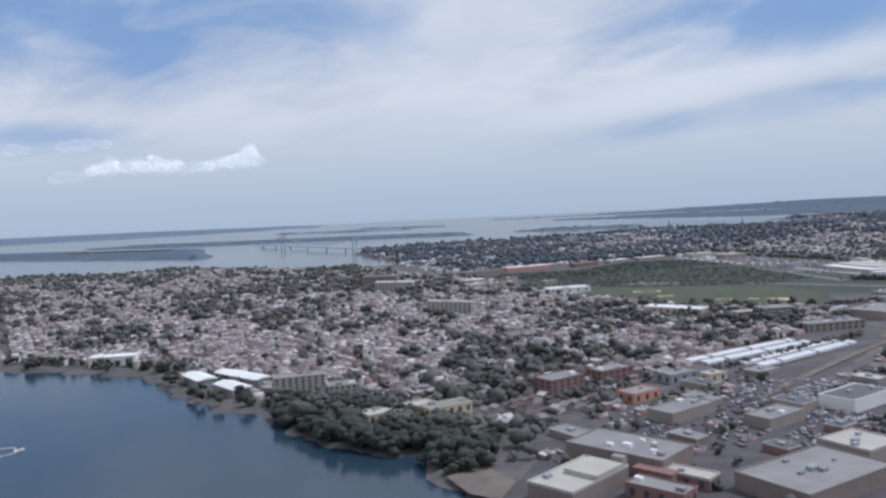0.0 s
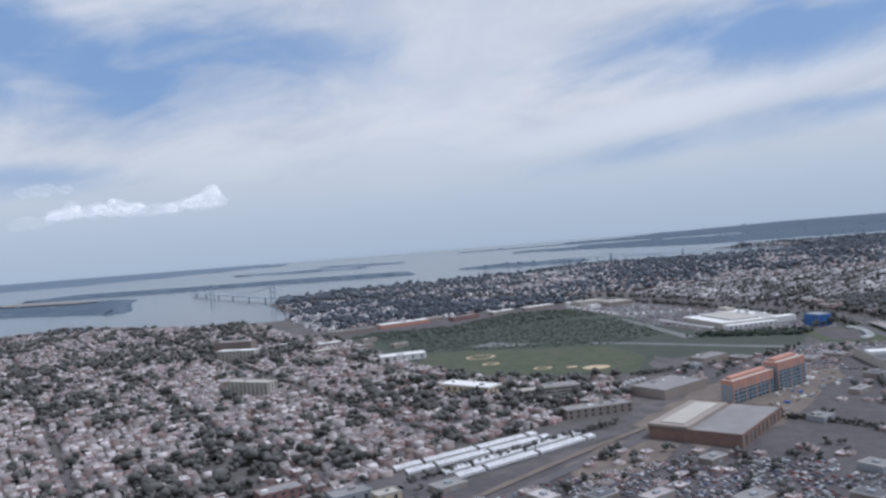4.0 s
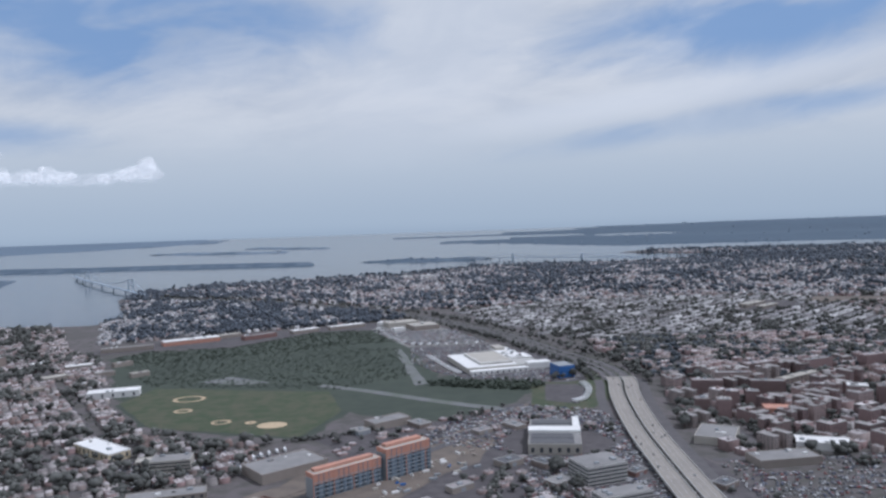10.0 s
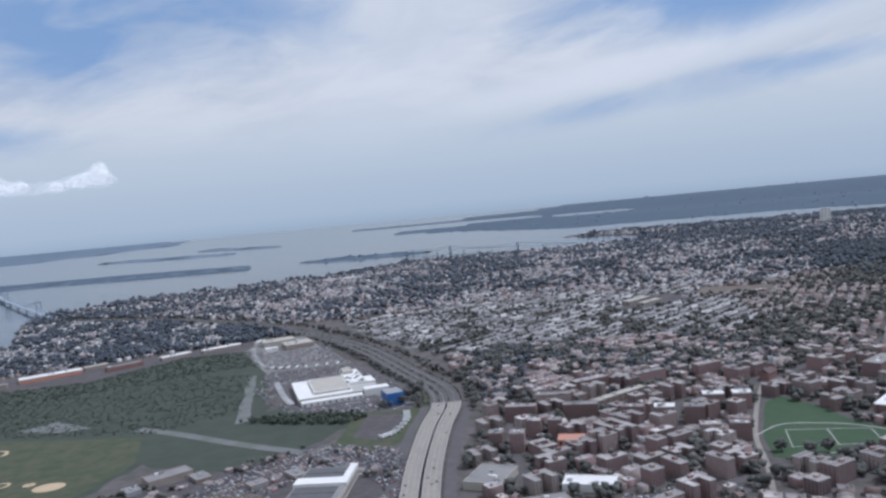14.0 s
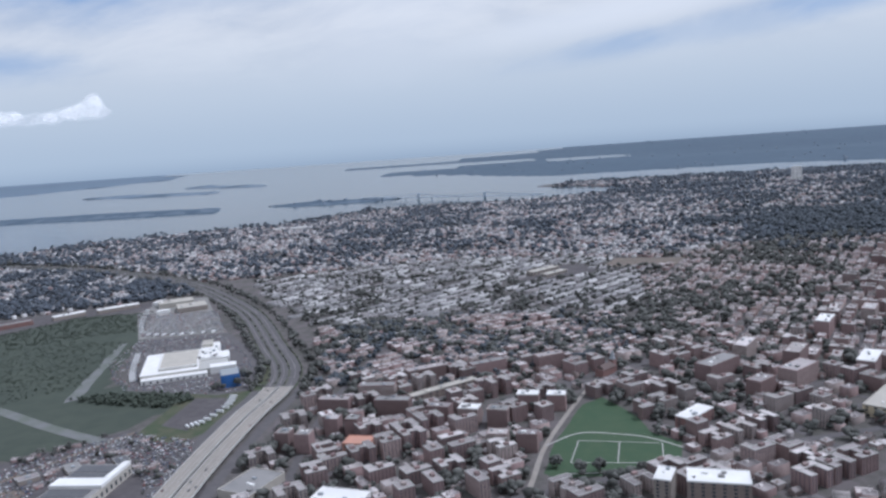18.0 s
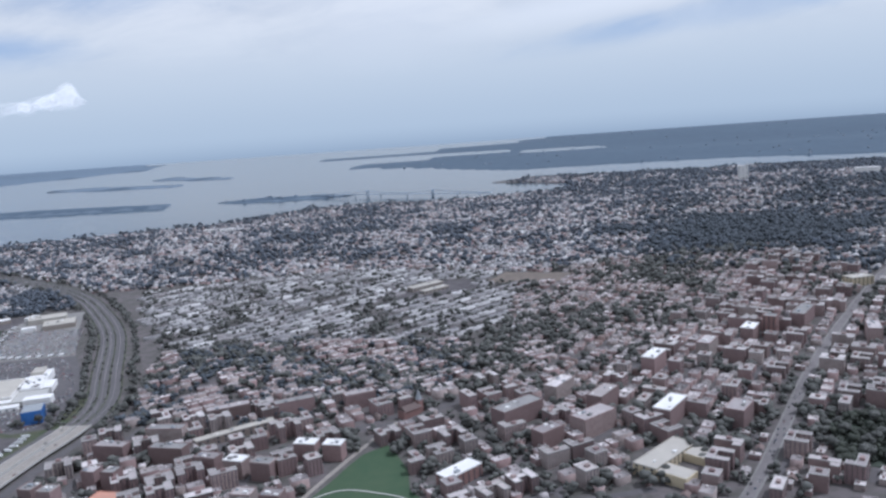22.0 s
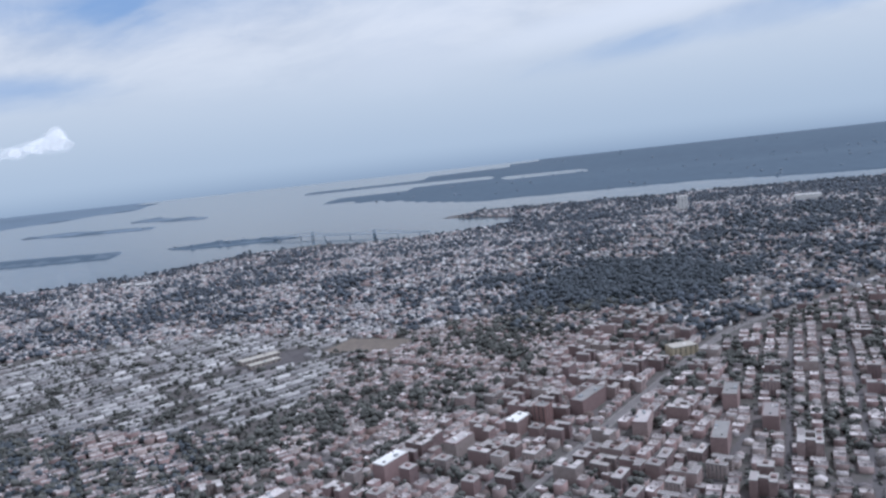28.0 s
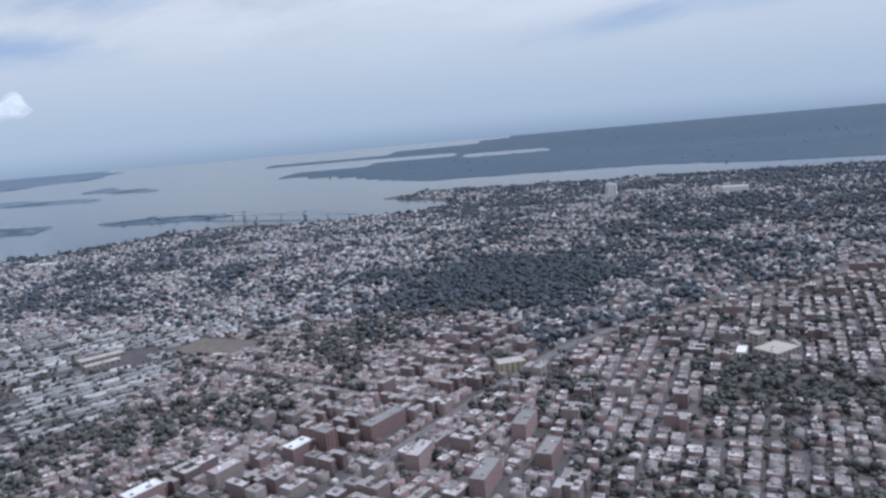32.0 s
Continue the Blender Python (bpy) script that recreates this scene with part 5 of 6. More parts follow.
bmesh.ops.create_cone(bm, cap_ends=True, segments=8, radius1=2.1, radius2=0.05, depth=6)
bmesh.ops.translate(bm, verts=bm.verts, vec=(6.9, 0, 11))
part("spire", bm, M["steel"], ch)

# ---- bridges over the river ----
def bridge(name, line, z, wid, towers, tall, label):
    b = thing(name, pose(0, 0, 0), label, "bridge")
    d = ribbon("deck", line, wid, M["hazesteel"], 0, 40.0, 0, z)
    mod = d.modifiers.new("thick", "SOLIDIFY")
    mod.thickness, mod.offset = 1.2, -1
    d.parent = b
    n = len(line)
    for i in range(1, n - 1):
        x, y = line[i]
        if i % 2 == 0:
            part("pier", boxes((x - 1, y - 1, -3, x + 1, y + 1, z - 1)), M["hazesteel"], b)
    tops = []
    for i in towers:
        (x0, y0), (x1, y1) = line[i], line[i + 1]
        t = math.atan2(y1 - y0, x1 - x0)
        tw = part("tower", boxes((-1, -wid / 2 - 1.2, -4, 1, -wid / 2, tall), (-1, wid / 2, -4, 1, wid / 2 + 1.2, tall), (-0.8, -wid / 2, tall - 3, 0.8, wid / 2, tall - 1),
                                 (-0.8, -wid / 2, tall * 0.6, 0.8, wid / 2, tall * 0.6 + 1.4)), M["hazesteel"], b)
        tw.matrix_basis = pose(x0, y0, 0, 0, 0, math.degrees(t))
        tops.append((x0, y0))
    for side in (-1, 1):
        for (xa, ya), (xb, yb) in zip([line[0]] + tops, tops + [line[-1]]):
            cu = bpy.data.curves.new("cable", "CURVE")
            cu.dimensions, cu.bevel_depth = "3D", 0.35
            sp = cu.splines.new("POLY")
            sp.points.add(12)
            dx, dy = xb - xa, yb - ya
            ll = math.hypot(dx, dy)
            za = tall if (xa, ya) in tops else z
            zb = tall if (xb, yb) in tops else z
            for i in range(13):
                s = i / 12
                sag = 4 * s * (1 - s) * (0.75 * (tall - z) if za == zb else 0.12 * (tall - z))
                sp.points[i].co = (xa + dx * s - dy / ll * side * wid / 2, ya + dy * s + dx / ll * side * wid / 2, za + (zb - za) * s - sag, 1)
            cu.materials.append(M["hazesteel"])
            new("cable", cu).parent = b
    return b


bridge("suspension_bridge", smooth_line("-110,1320 -160,1400 -225,1500 -300,1620 -370,1730 -440,1860", 3), 7, 6, [3, 11], 27, "hazy grey suspension bridge across the river")
bridge("suspension_bridge", smooth_line("420,2050 500,2000 590,1945 680,1890 760,1840 830,1800", 3), 7, 6, [5, 10], 15, "long low hazy suspension bridge far off")

# ---- things that repeat ----
def gable_solid(bm, L, W, z0, h, r):
    """Walls of a gabled house: a pentagon drawn along its ridge."""
    end = [(-W / 2, z0), (W / 2, z0), (W / 2, h), (0, h + r), (-W / 2, h)]
    a = [bm.verts.new((-L / 2, y, z)) for y, z in end]
    b = [bm.verts.new((L / 2, y, z)) for y, z in end]
    bm.faces.new(a[::-1])
    bm.faces.new(b)
    for i in range(5):
        j = (i + 1) % 5
        bm.faces.new((a[i], a[j], b[j], b[i]))
    return bm


def gable_roof(bm, L, W, h, r, t=0.16, over=0.25):
    """Two roof slabs with thickness and eaves."""
    k = over * 2 * r / W
    for s in (-1, 1):
        q = [(-L / 2 - over, 0, h + r + 0.02), (L / 2 + over, 0, h + r + 0.02), (L / 2 + over, s * (W / 2 + over), h - k + 0.02), (-L / 2 - over, s * (W / 2 + over), h - k + 0.02)]
        lo = [bm.verts.new(p) for p in q]
        hi = [bm.verts.new((p[0], p[1], p[2] + t)) for p in q]
        for f in ((hi[0], hi[1], hi[2], hi[3]), (lo[3], lo[2], lo[1], lo[0]), *((lo[i], lo[(i + 1) % 4], hi[(i + 1) % 4], hi[i]) for i in range(4))):
            bm.faces.new(f)
    bmesh.ops.recalc_face_normals(bm, faces=bm.faces)
    return bm


def pane_spots(L, W, h, rows):
    spots = []
    for f in range(rows):
        z = 0.55 + f * (h / rows)
        for s in (-0.25, 0.25):
            spots += [(s * L, -W / 2 - 0.03, z, 0), (-L / 2 - 0.03, s * W, z, 90)]
    return spots


def make_house(m, L, W, h, r, style):
    b = thing("house", m, "small detached house with pitched grey roof and pale walls", "house", "houses of the town")
    if style == "flat":
        b["label"] = "low flat-roofed brick house with pale roof"
        part("wall", boxes((-L / 2, -W / 2, -1.2, L / 2, W / 2, h)), M["brick"], b)
        part("roof", boxes((-L / 2 + 0.2, -W / 2 + 0.2, h, L / 2 - 0.2, W / 2 - 0.2, h + 0.08)), M["flat"], b)
        part("parapet", rim(-L / 2 - 0.03, -W / 2 - 0.03, L / 2 + 0.03, W / 2 + 0.03, h - 0.1, h + 0.25, 0.2), M["kerb"], b)
        part("stair_head", boxes((-0.5, 0.2, h, 0.5, 1.2, h + 0.8)), M["brick"], b)
    else:
        part("wall", gable_solid(bmesh.new(), L, W, -1.2, h, r), M["wall"], b)
        part("roof", gable_roof(bmesh.new(), L, W, h, r), M["roof"], b)
        part("chimney", boxes((L * 0.2, 0.2, h, L * 0.2 + 0.35, 0.55, h + r + 0.5)), M["redbrick"], b)
        if style == "porch":
            part("porch", boxes((L / 2, -W * 0.4, -1, L / 2 + 0.9, W * 0.4, 0.95), (L / 2, -W * 0.45, 0.95, L / 2 + 1.0, W * 0.45, 1.05)), M["wall"], b)
        if style == "dormer":
            part("dormer", boxes((-0.5, -W * 0.42, h, 0.5, -0.2, h + r * 0.85)), M["wall"], b)
    for x, y, z, t in pane_spots(L, W, h, 2)[::3] if style != "flat" else pane_spots(L, W, h, 2)[:3]:
        ob = part("window", boxes((-0.22, -0.03, 0, 0.22, 0.03, 0.42)), M["glass"], b)
        ob.matrix_basis = pose(x, y, z, 0, 0, t)
    part("door", boxes((-0.2, -W / 2 - 0.04, -0.2, 0.2, -W / 2, 0.75)), M["rust"], b)
    return b


HOUSE_KINDS = [(3.2, 4.4, 1.9, 1.0, "porch"), (3.6, 4.0, 2.0, 1.1, "dormer"), (3.0, 4.6, 1.8, 0.9, "plain"), (4.2, 3.4, 1.9, 1.0, "porch"), (3.6, 5.0, 2.4, 0, "flat"), (4.4, 4.4, 2.6, 0, "flat")]
protos = {}


def place_house(x, y, turn, pick):
    m = at(x, y, turn)
    if pick in protos:
        return copy_thing(protos[pick], m)
    protos[pick] = make_house(m, *HOUSE_KINDS[pick])
    return protos[pick]


for i, (x, y, a) in enumerate(TERRACE):
    tagged(place_house(x, y, a, (2, 0, 2)[i % 3]), "narrow pale gabled house in a terrace", group="terrace by the factories")

APT_PLANS = [
    [(-6.5, -2.6, 6.5, 2.6)], [(-6.5, -2.6, 6.5, 1.6), (-6.5, 1.6, -2.6, 5.6)], [(-6.5, 1.6, 6.5, 5.2), (-6.5, -5, -2.9, 1.6), (2.9, -5, 6.5, 1.6)],
    [(-6.2, -5, -2.4, 5), (2.4, -5, 6.2, 5), (-2.4, -1.6, 2.4, 1.6)], [(-3.8, -3.8, 3.8, 3.8)]]


def make_apartment(m, plan, h):
    b = thing("apartment_house", m, "brown brick apartment house with pale flat roof", "apartment house", "brick apartment houses")
    wall, top, edge = bmesh.new(), bmesh.new(), bmesh.new()
    for x0, y0, x1, y1 in plan:
        box(wall, x0, y0, -1.5, x1, y1, h)
        box(top, x0 + 0.25, y0 + 0.25, h, x1 - 0.25, y1 - 0.25, h + 0.1)
        rim(x0 - 0.03, y0 - 0.03, x1 + 0.03, y1 + 0.03, h - 0.1, h + 0.35, 0.25, edge)
    part("wall", wall, M["brick"], b)
    top = part("roof", top, M["flat"], b)
    part("parapet", edge, M["kerb"], b)
    x0, y0, x1, y1 = plan[0]
    cx, cy = (x0 + x1) / 2, (y0 + y1) / 2
    part("stair_head", boxes((cx - 1.2, cy - 0.9, h, cx + 1.2, cy + 0.9, h + 1.3)), M["brick"], top)
    bm = bmesh.new()
    for x0, y0, x1, y1 in plan:
        for f in range(int(h / 1.25)):
            z = 0.5 + f * 1.25
            n = int((x1 - x0) / 1.7)
            for i in range(n):
                x = x0 + (x1 - x0) * (i + 0.5) / n
                box(bm, x - 0.42, y0 - 0.05, z, x + 0.42, y0 + 0.02, z + 0.6)
            n = int((y1 - y0) / 1.7)
            for i in range(n):
                y = y0 + (y1 - y0) * (i + 0.5) / n
                box(bm, x0 - 0.05, y - 0.3, z, x0 + 0.02, y + 0.3, z + 0.6)
                box(bm, x1 - 0.02, y - 0.3, z, x1 + 0.05, y + 0.3, z + 0.6)
    part("glazing", bm, M["glass"], b, kind="stuff")
    return b


apts = {}


def place_apartment(x, y, turn, pick, h):
    key = (pick, h)
    TAKEN.append((x, y, 6.6 if pick else 5.8))
    if pick == 4:
        TAKEN[-1] = (x, y, 4.8)
    m = at(x, y, turn)
    if key in apts:
        return copy_thing(apts[key], m)
    apts[key] = make_apartment(m, APT_PLANS[pick], h)
    return apts[key]


def fill_apartments(poly, turn, row, step, block, seed, keep, near=None):
    r = random.Random(seed)
    x, y, a = lots(poly, turn, row, step, block, seed, 0.05)
    n = 0
    for px, py, pa in zip(x, y, a):
        if near is not None and signed(np.array(near[0]), np.array([px]), np.array([py]), False)[0] > near[1]:
            continue
        if r.random() < keep and bool(free(np.array([px]), np.array([py]), 4.0)[0]):
            place_apartment(px, py, pa + r.choice((0, 90)), r.randrange(5), r.choice((6.5, 7.75, 9.0)))
            n += 1
    return n


fill_apartments(D_BRICK, 24, 26, 14.5, 60, 61, 0.55)
fill_apartments(D_MID, 54, 28, 14.5, 80, 62, 0.45, (AVE, 105))
fill_apartments(D_EAST, 65, 38, 15, 90, 63, 0.18, (AVE, 130))


# industrial sheds
def make_works(m, L, W, h, wall, roof):
    b = thing("workshop", m, "low industrial shed with a flat worn roof", "workshop", "industrial sheds")
    part("wall", boxes((-L / 2, -W / 2, -1.5, L / 2, W / 2, h)), M[wall], b)
    part("roof", boxes((-L / 2 + 0.2, -W / 2 + 0.2, h, L / 2 - 0.2, W / 2 - 0.2, h + 0.1)), M[roof], b)
    part("parapet", rim(-L / 2 - 0.03, -W / 2 - 0.03, L / 2 + 0.03, W / 2 + 0.03, h - 0.1, h + 0.3, 0.25), M["kerb"], b)
    part("roof_unit", boxes((-1.2, -0.8, h, 1.2, 0.8, h + 0.8)), M["steel"], b)
    part("roller_door", boxes((-1.2, -W / 2 - 0.05, -0.5, 1.2, -W / 2, h * 0.7)), M["steel"], b)
    return b


def free_yards(poly, turn, row, step, seed):
    saved = list(SOLID)
    SOLID[:] = [z for z in SOLID if z is not INDUSTRY]
    got = lots(poly, turn, row, step, 200, seed, 0.2)
    SOLID[:] = saved
    return got


works = []
r6 = random.Random(66)
wx_, wy_, wa_ = free_yards(INDUSTRY, 34, 24, 13, 64)
SITE = P("205,335 262,340 345,430 345,480 318,485 250,440 195,372")
for px, py, pa in zip(wx_, wy_, wa_):
    if inside(SITE, np.array([px]), np.array([py]))[0] or r6.random() < (0.3 if px < 190 and py < 300 else 0.75) or py < 165 or any(math.hypot(px - cx, py - cy) < r + 7 for cx, cy, r in TAKEN):
        continue
    TAKEN.append((px, py, 7))
    if len(works) < 9:
        works.append(make_works(at(px, py, pa), r6.uniform(7, 13), r6.uniform(5, 9), r6.uniform(1.8, 3.4), r6.choice(("tan", "redbrick", "tanbrick", "steel")), r6.choice(("grey", "dark", "flat", "grey"))))
    else:
        copy_thing(r6.choice(works), at(px, py, pa + r6.choice((0, 90))))


# vehicles
def wheels(b, xs, wid, rad):
    for x in xs:
        bm = bmesh.new()
        for s in (-1, 1):
            bmesh.ops.create_cone(bm, cap_ends=True, segments=10, radius1=rad, radius2=rad, depth=0.12, matrix=pose(0, 0, s * wid / 2))
        bmesh.ops.create_cone(bm, cap_ends=True, segments=6, radius1=0.05, radius2=0.05, depth=wid)
        ob = part("wheel_pair", bm, M["rubber"], b)
        ob.matrix_basis = pose(x, 0, rad, 90, 0, 0)


def make_bus(m):
    b = thing("bus", m, "white bus parked in a long row", "bus", "buses in the yard")
    bm = boxes((-2.5, -0.55, 0.18, 2.5, 0.55, 1.3))
    bmesh.ops.bevel(bm, geom=bm.edges[:], offset=0.08, segments=1, affect="EDGES")
    part("body", bm, M["bus"], b)
    part("window_band", boxes((-2.3, -0.56, 0.72, 2.3, 0.56, 1.05)), M["glass"], b)
    wheels(b, (-1.6, 1.7), 1.05, 0.22)
    return b


bus = None
for (x0, y0), (x1, y1), n in (((101, 333), (161, 369), 46), ((106, 327), (166, 363), 46), ((120, 323), (179, 364), 46), ((125, 317), (184, 358), 46)):
    for i in range(n):
        s = (i + 0.5) / n
        if (i * 7 + n) % 17 == 0:
            continue
        m = at(x0 + (x1 - x0) * s, y0 + (y1 - y0) * s, 108 + (i % 3), 0.16)
        if bus is None:
            bus = make_bus(m)
        else:
            copy_thing(bus, m)


def make_car(m):
    b = thing("car", m, "small parked or driving car", "car", "cars of the town")
    bm = boxes((-0.92, -0.37, 0.1, 0.92, 0.37, 0.38))
    bmesh.ops.bevel(bm, geom=bm.edges[:], offset=0.06, segments=1, affect="EDGES")
    part("body", bm, M["car"], b)
    bm = boxes((-0.55, -0.33, 0.36, 0.45, 0.33, 0.62))
    for v in bm.verts:
        if v.co.z > 0.5:
            v.co.x *= 0.75
            v.co.y *= 0.85
    part("cabin", bm, M["glass"], b)
    wheels(b, (-0.55, 0.55), 0.7, 0.13)
    return b


def make_truck(m):
    b = thing("truck", m, "white box trailer parked in a row", "truck", "parked trailers")
    part("box", boxes((-2.4, -0.52, 0.4, 2.0, 0.52, 1.7)), M["bus"], b)
    part("cab", boxes((2.05, -0.48, 0.25, 2.9, 0.48, 1.2)), M["car"], b)
    wheels(b, (-1.6, 2.4), 0.95, 0.22)
    return b


truck = None
for line, n, off in ((smooth_line("400,540 409,548 417,572 417,592"), 12, 90), (smooth_line("206,440 220,455 236,467"), 9, 70), (smooth_line("216,437 230,450 246,462"), 9, 70), (smooth_line("316,716 322,690 330,660 337,640"), 13, 90), (smooth_line("300,780 330,772 366,772"), 8, 60), (smooth_line("268,890 282,830 296,785"), 8, 90)):
    for i in range(n):
        f = (i + 0.5) / n * (len(line) - 1)
        j = int(f)
        (xa, ya), (xb, yb) = line[j], line[j + 1]
        m = at(xa + (xb - xa) * (f - j), ya + (yb - ya) * (f - j), math.degrees(math.atan2(yb - ya, xb - xa)) + off, 0.2)
        if truck is None:
            truck = make_truck(m)
        else:
            copy_thing(truck, m)

car = None


def place_car(x, y, turn, z):
    global car
    m = pose(x, y, z, 0, 0, turn)
    if car is None:
        car = make_car(m)
        return car
    return copy_thing(car, m)


r7 = random.Random(77)
for k_ in range(52):
    if k_ < 26:
        i = r7.randrange(1, len(near_hwy) - 2)
        line, shift, base = near_hwy, r7.choice((-7.5, -5.2, -3, 3, 5.2, 7.5)), DECK_Z + 0.02
    else:
        i = r7.randrange(1, len(far_hwy) - 12)
        line, shift, base = far_hwy, r7.choice((-11, -7, -3, 1, 9, 13)), None
    (xa, ya), (xb, yb) = line[i], line[i + 1]
    ll = math.hypot(xb - xa, yb - ya)
    s = r7.random()
    x, y = xa + (xb - xa) * s + (yb - ya) / ll * shift, ya + (yb - ya) * s - (xb - xa) / ll * shift
    place_car(x, y, math.degrees(math.atan2(yb - ya, xb - xa)), base if base is not None else ez(x, y) + 0.22)
for k_ in range(90):
    i = r7.randrange(1, 70)
    (xa, ya), (xb, yb) = AVE[i], AVE[i + 1]
    ll = math.hypot(xb - xa, yb - ya)
    shift, s = r7.choice((-1.9, -0.8, 0.8, 1.9)), r7.random()
    x, y = xa + (xb - xa) * s + (yb - ya) / ll * shift, ya + (yb - ya) * s - (xb - xa) / ll * shift
    place_car(x, y, math.degrees(math.atan2(yb - ya, xb - xa)), ez(x, y) + 0.18)


def car_rows(name, poly, turn, gap, pitch, share, seed, label="rows of parked cars in a yard"):
    """Parked cars beyond those that can be told apart: body and cabin of each."""
    r = np.random.default_rng(seed)
    c, s = math.cos(radians(turn)), math.sin(radians(turn))
    u, v = poly @ np.array([c, s]), poly @ np.array([-s, c])
    U, V_ = np.meshgrid(np.arange(u.min(), u.max(), pitch), np.arange(v.min(), v.max(), gap))
    U, V_ = np.concatenate((U, U)).ravel(), np.concatenate((V_, V_ + 2.3)).ravel()
    x, y = U * c - V_ * s, U * s + V_ * c
    ok = inside(poly, x, y) & (r.random(len(x)) < share)
    for cx, cy, rad in TAKEN:
        ok &= np.hypot(x - cx, y - cy) > rad * 1.08
    x, y = x[ok], y[ok]
    z = elev(x, y) + 0.2
    rows = []
    for k, h0, h1, w_ in ((0.92, 0.08, 0.4, 0.37), (0.5, 0.4, 0.62, 0.3)):
        for h in (h0, h1):
            kk = k if h == h0 or k > 0.6 else k * 0.8
            for px, py in ((-1, -1), (1, -1), (1, 1), (-1, 1)):
                du, dv = px * w_, py * kk
                rows.append(np.stack((x + c * du - s * dv, y + s * du + c * dv, z + h), -1))
    F = [(4, 5, 6, 7), (0, 1, 5, 4), (1, 2, 6, 5), (2, 3, 7, 6), (3, 0, 4, 7), (12, 13, 14, 15), (8, 9, 13, 12), (9, 10, 14, 13), (10, 11, 15, 14), (11, 8, 12, 15)]
    n = len(x)
    V = np.stack(rows, 1).reshape(-1, 3)
    corner = ((np.arange(n) * 16)[:, None] + np.array(F).ravel()).ravel()
    me = np_mesh(name, V, corner, np.full(n * 10, 4), [M["cars"]])
    return tagged(new(name, me), label, "cars", kind="stuff")


car_rows("parked_cars", P("345,380 415,300 425,420 410,460 395,440 350,440"), 18, 6.2, 1.0, 0.55, 71)
car_rows("parked_cars", P("100,215 200,215 260,300 215,322 150,300 104,262"), 34, 5.6, 1.0, 0.5, 72)
car_rows("parked_cars", P("18,205 60,225 120,200 150,290 104,300 60,262 40,240"), 38, 6.4, 1.0, 0.3, 77)
car_rows("parked_cars", P("262,872 300,772 372,772 345,858"), 20, 7.0, 1.0, 0.6, 73)
car_rows("parked_cars", P("438,300 560,340 560,420 440,415"), -4, 6.4, 1.0, 0.45, 74)
car_rows("parked_cars", P("300,470 360,440 420,470 410,520 370,540 320,505"), 30, 6.4, 1.0, 0.6, 75)
car_rows("parked_cars", P("300,690 332,625 402,600 420,606 416,660 396,712 370,760 302,760"), 28, 7.5, 1.1, 0.45, 76)
car_rows("parked_cars", P("120,195 330,195 400,300 330,320 260,290"), 34, 5.8, 1.0, 0.48, 78)
car_rows("parked_cars", P("140,440 175,415 235,455 205,470 165,470"), 30, 6.0, 1.0, 0.7, 79, "white and grey vehicles parked in a yard")

# a small boat and the ring of its wake in the bay
bx, by = -141, 252
boat = thing("motor_boat", pose(bx, by, 0, 0, 0, 40), "small white motor boat on the bay", "boat")
bm = bmesh.new()
prism(bm, [(-1.4, -0.5), (0.8, -0.5), (1.8, 0), (0.8, 0.5), (-1.4, 0.5)], -0.1, 0.5)
part("hull", bm, M["bus"], boat)
part("cabin", boxes((-0.6, -0.3, 0.45, 0.5, 0.3, 0.95)), M["glass"], boat)
foam = disc("wake", bx - 4.5, by - 1.5, 4.2, 5.2, M["paint"], 0, "pale curved foam wake on the water")
foam.location.z += 0.06 - ez(bx - 4.5, by - 1.5)


# single trees
def make_tree(m, size, seed):
    r = np.random.default_rng(seed)
    b = thing("tree", m, "leafy dark green tree with a round uneven crown", "tree", "trees")
    bm = bmesh.new()
    bmesh.ops.create_cone(bm, cap_ends=True, segments=7, radius1=size * 0.09, radius2=size * 0.04, depth=size * 1.1)
    bmesh.ops.translate(bm, verts=bm.verts, vec=(0, 0, size * 0.5))
    for i in range(4):
        a = i * 1.7 + seed
        lim = bmesh.ops.create_cone(bm, cap_ends=True, segments=5, radius1=size * 0.04, radius2=size * 0.012, depth=size * 0.8)["verts"]
        bmesh.ops.transform(bm, matrix=Matrix.Translation((math.cos(a) * size * 0.25, math.sin(a) * size * 0.25, size * 1.1)) @ pose(0, 0, 0, -38 * math.sin(a), 38 * math.cos(a), 0), verts=lim)
    part("trunk", bm, M["bark"], b)
    n = 34
    d = r.normal(0, 1, (n, 3))
    d /= np.linalg.norm(d, axis=1)[:, None]
    d *= r.uniform(0.35, 0.95, n)[:, None] * size * 0.85
    me = clumps("crown", d[:, 0], d[:, 1], size * 1.35 + d[:, 2] * 0.75, r.uniform(0.22, 0.42, n) * size, M["leaf"], seed)
    ob = new("crown", me)
    ob.parent = b
    return b


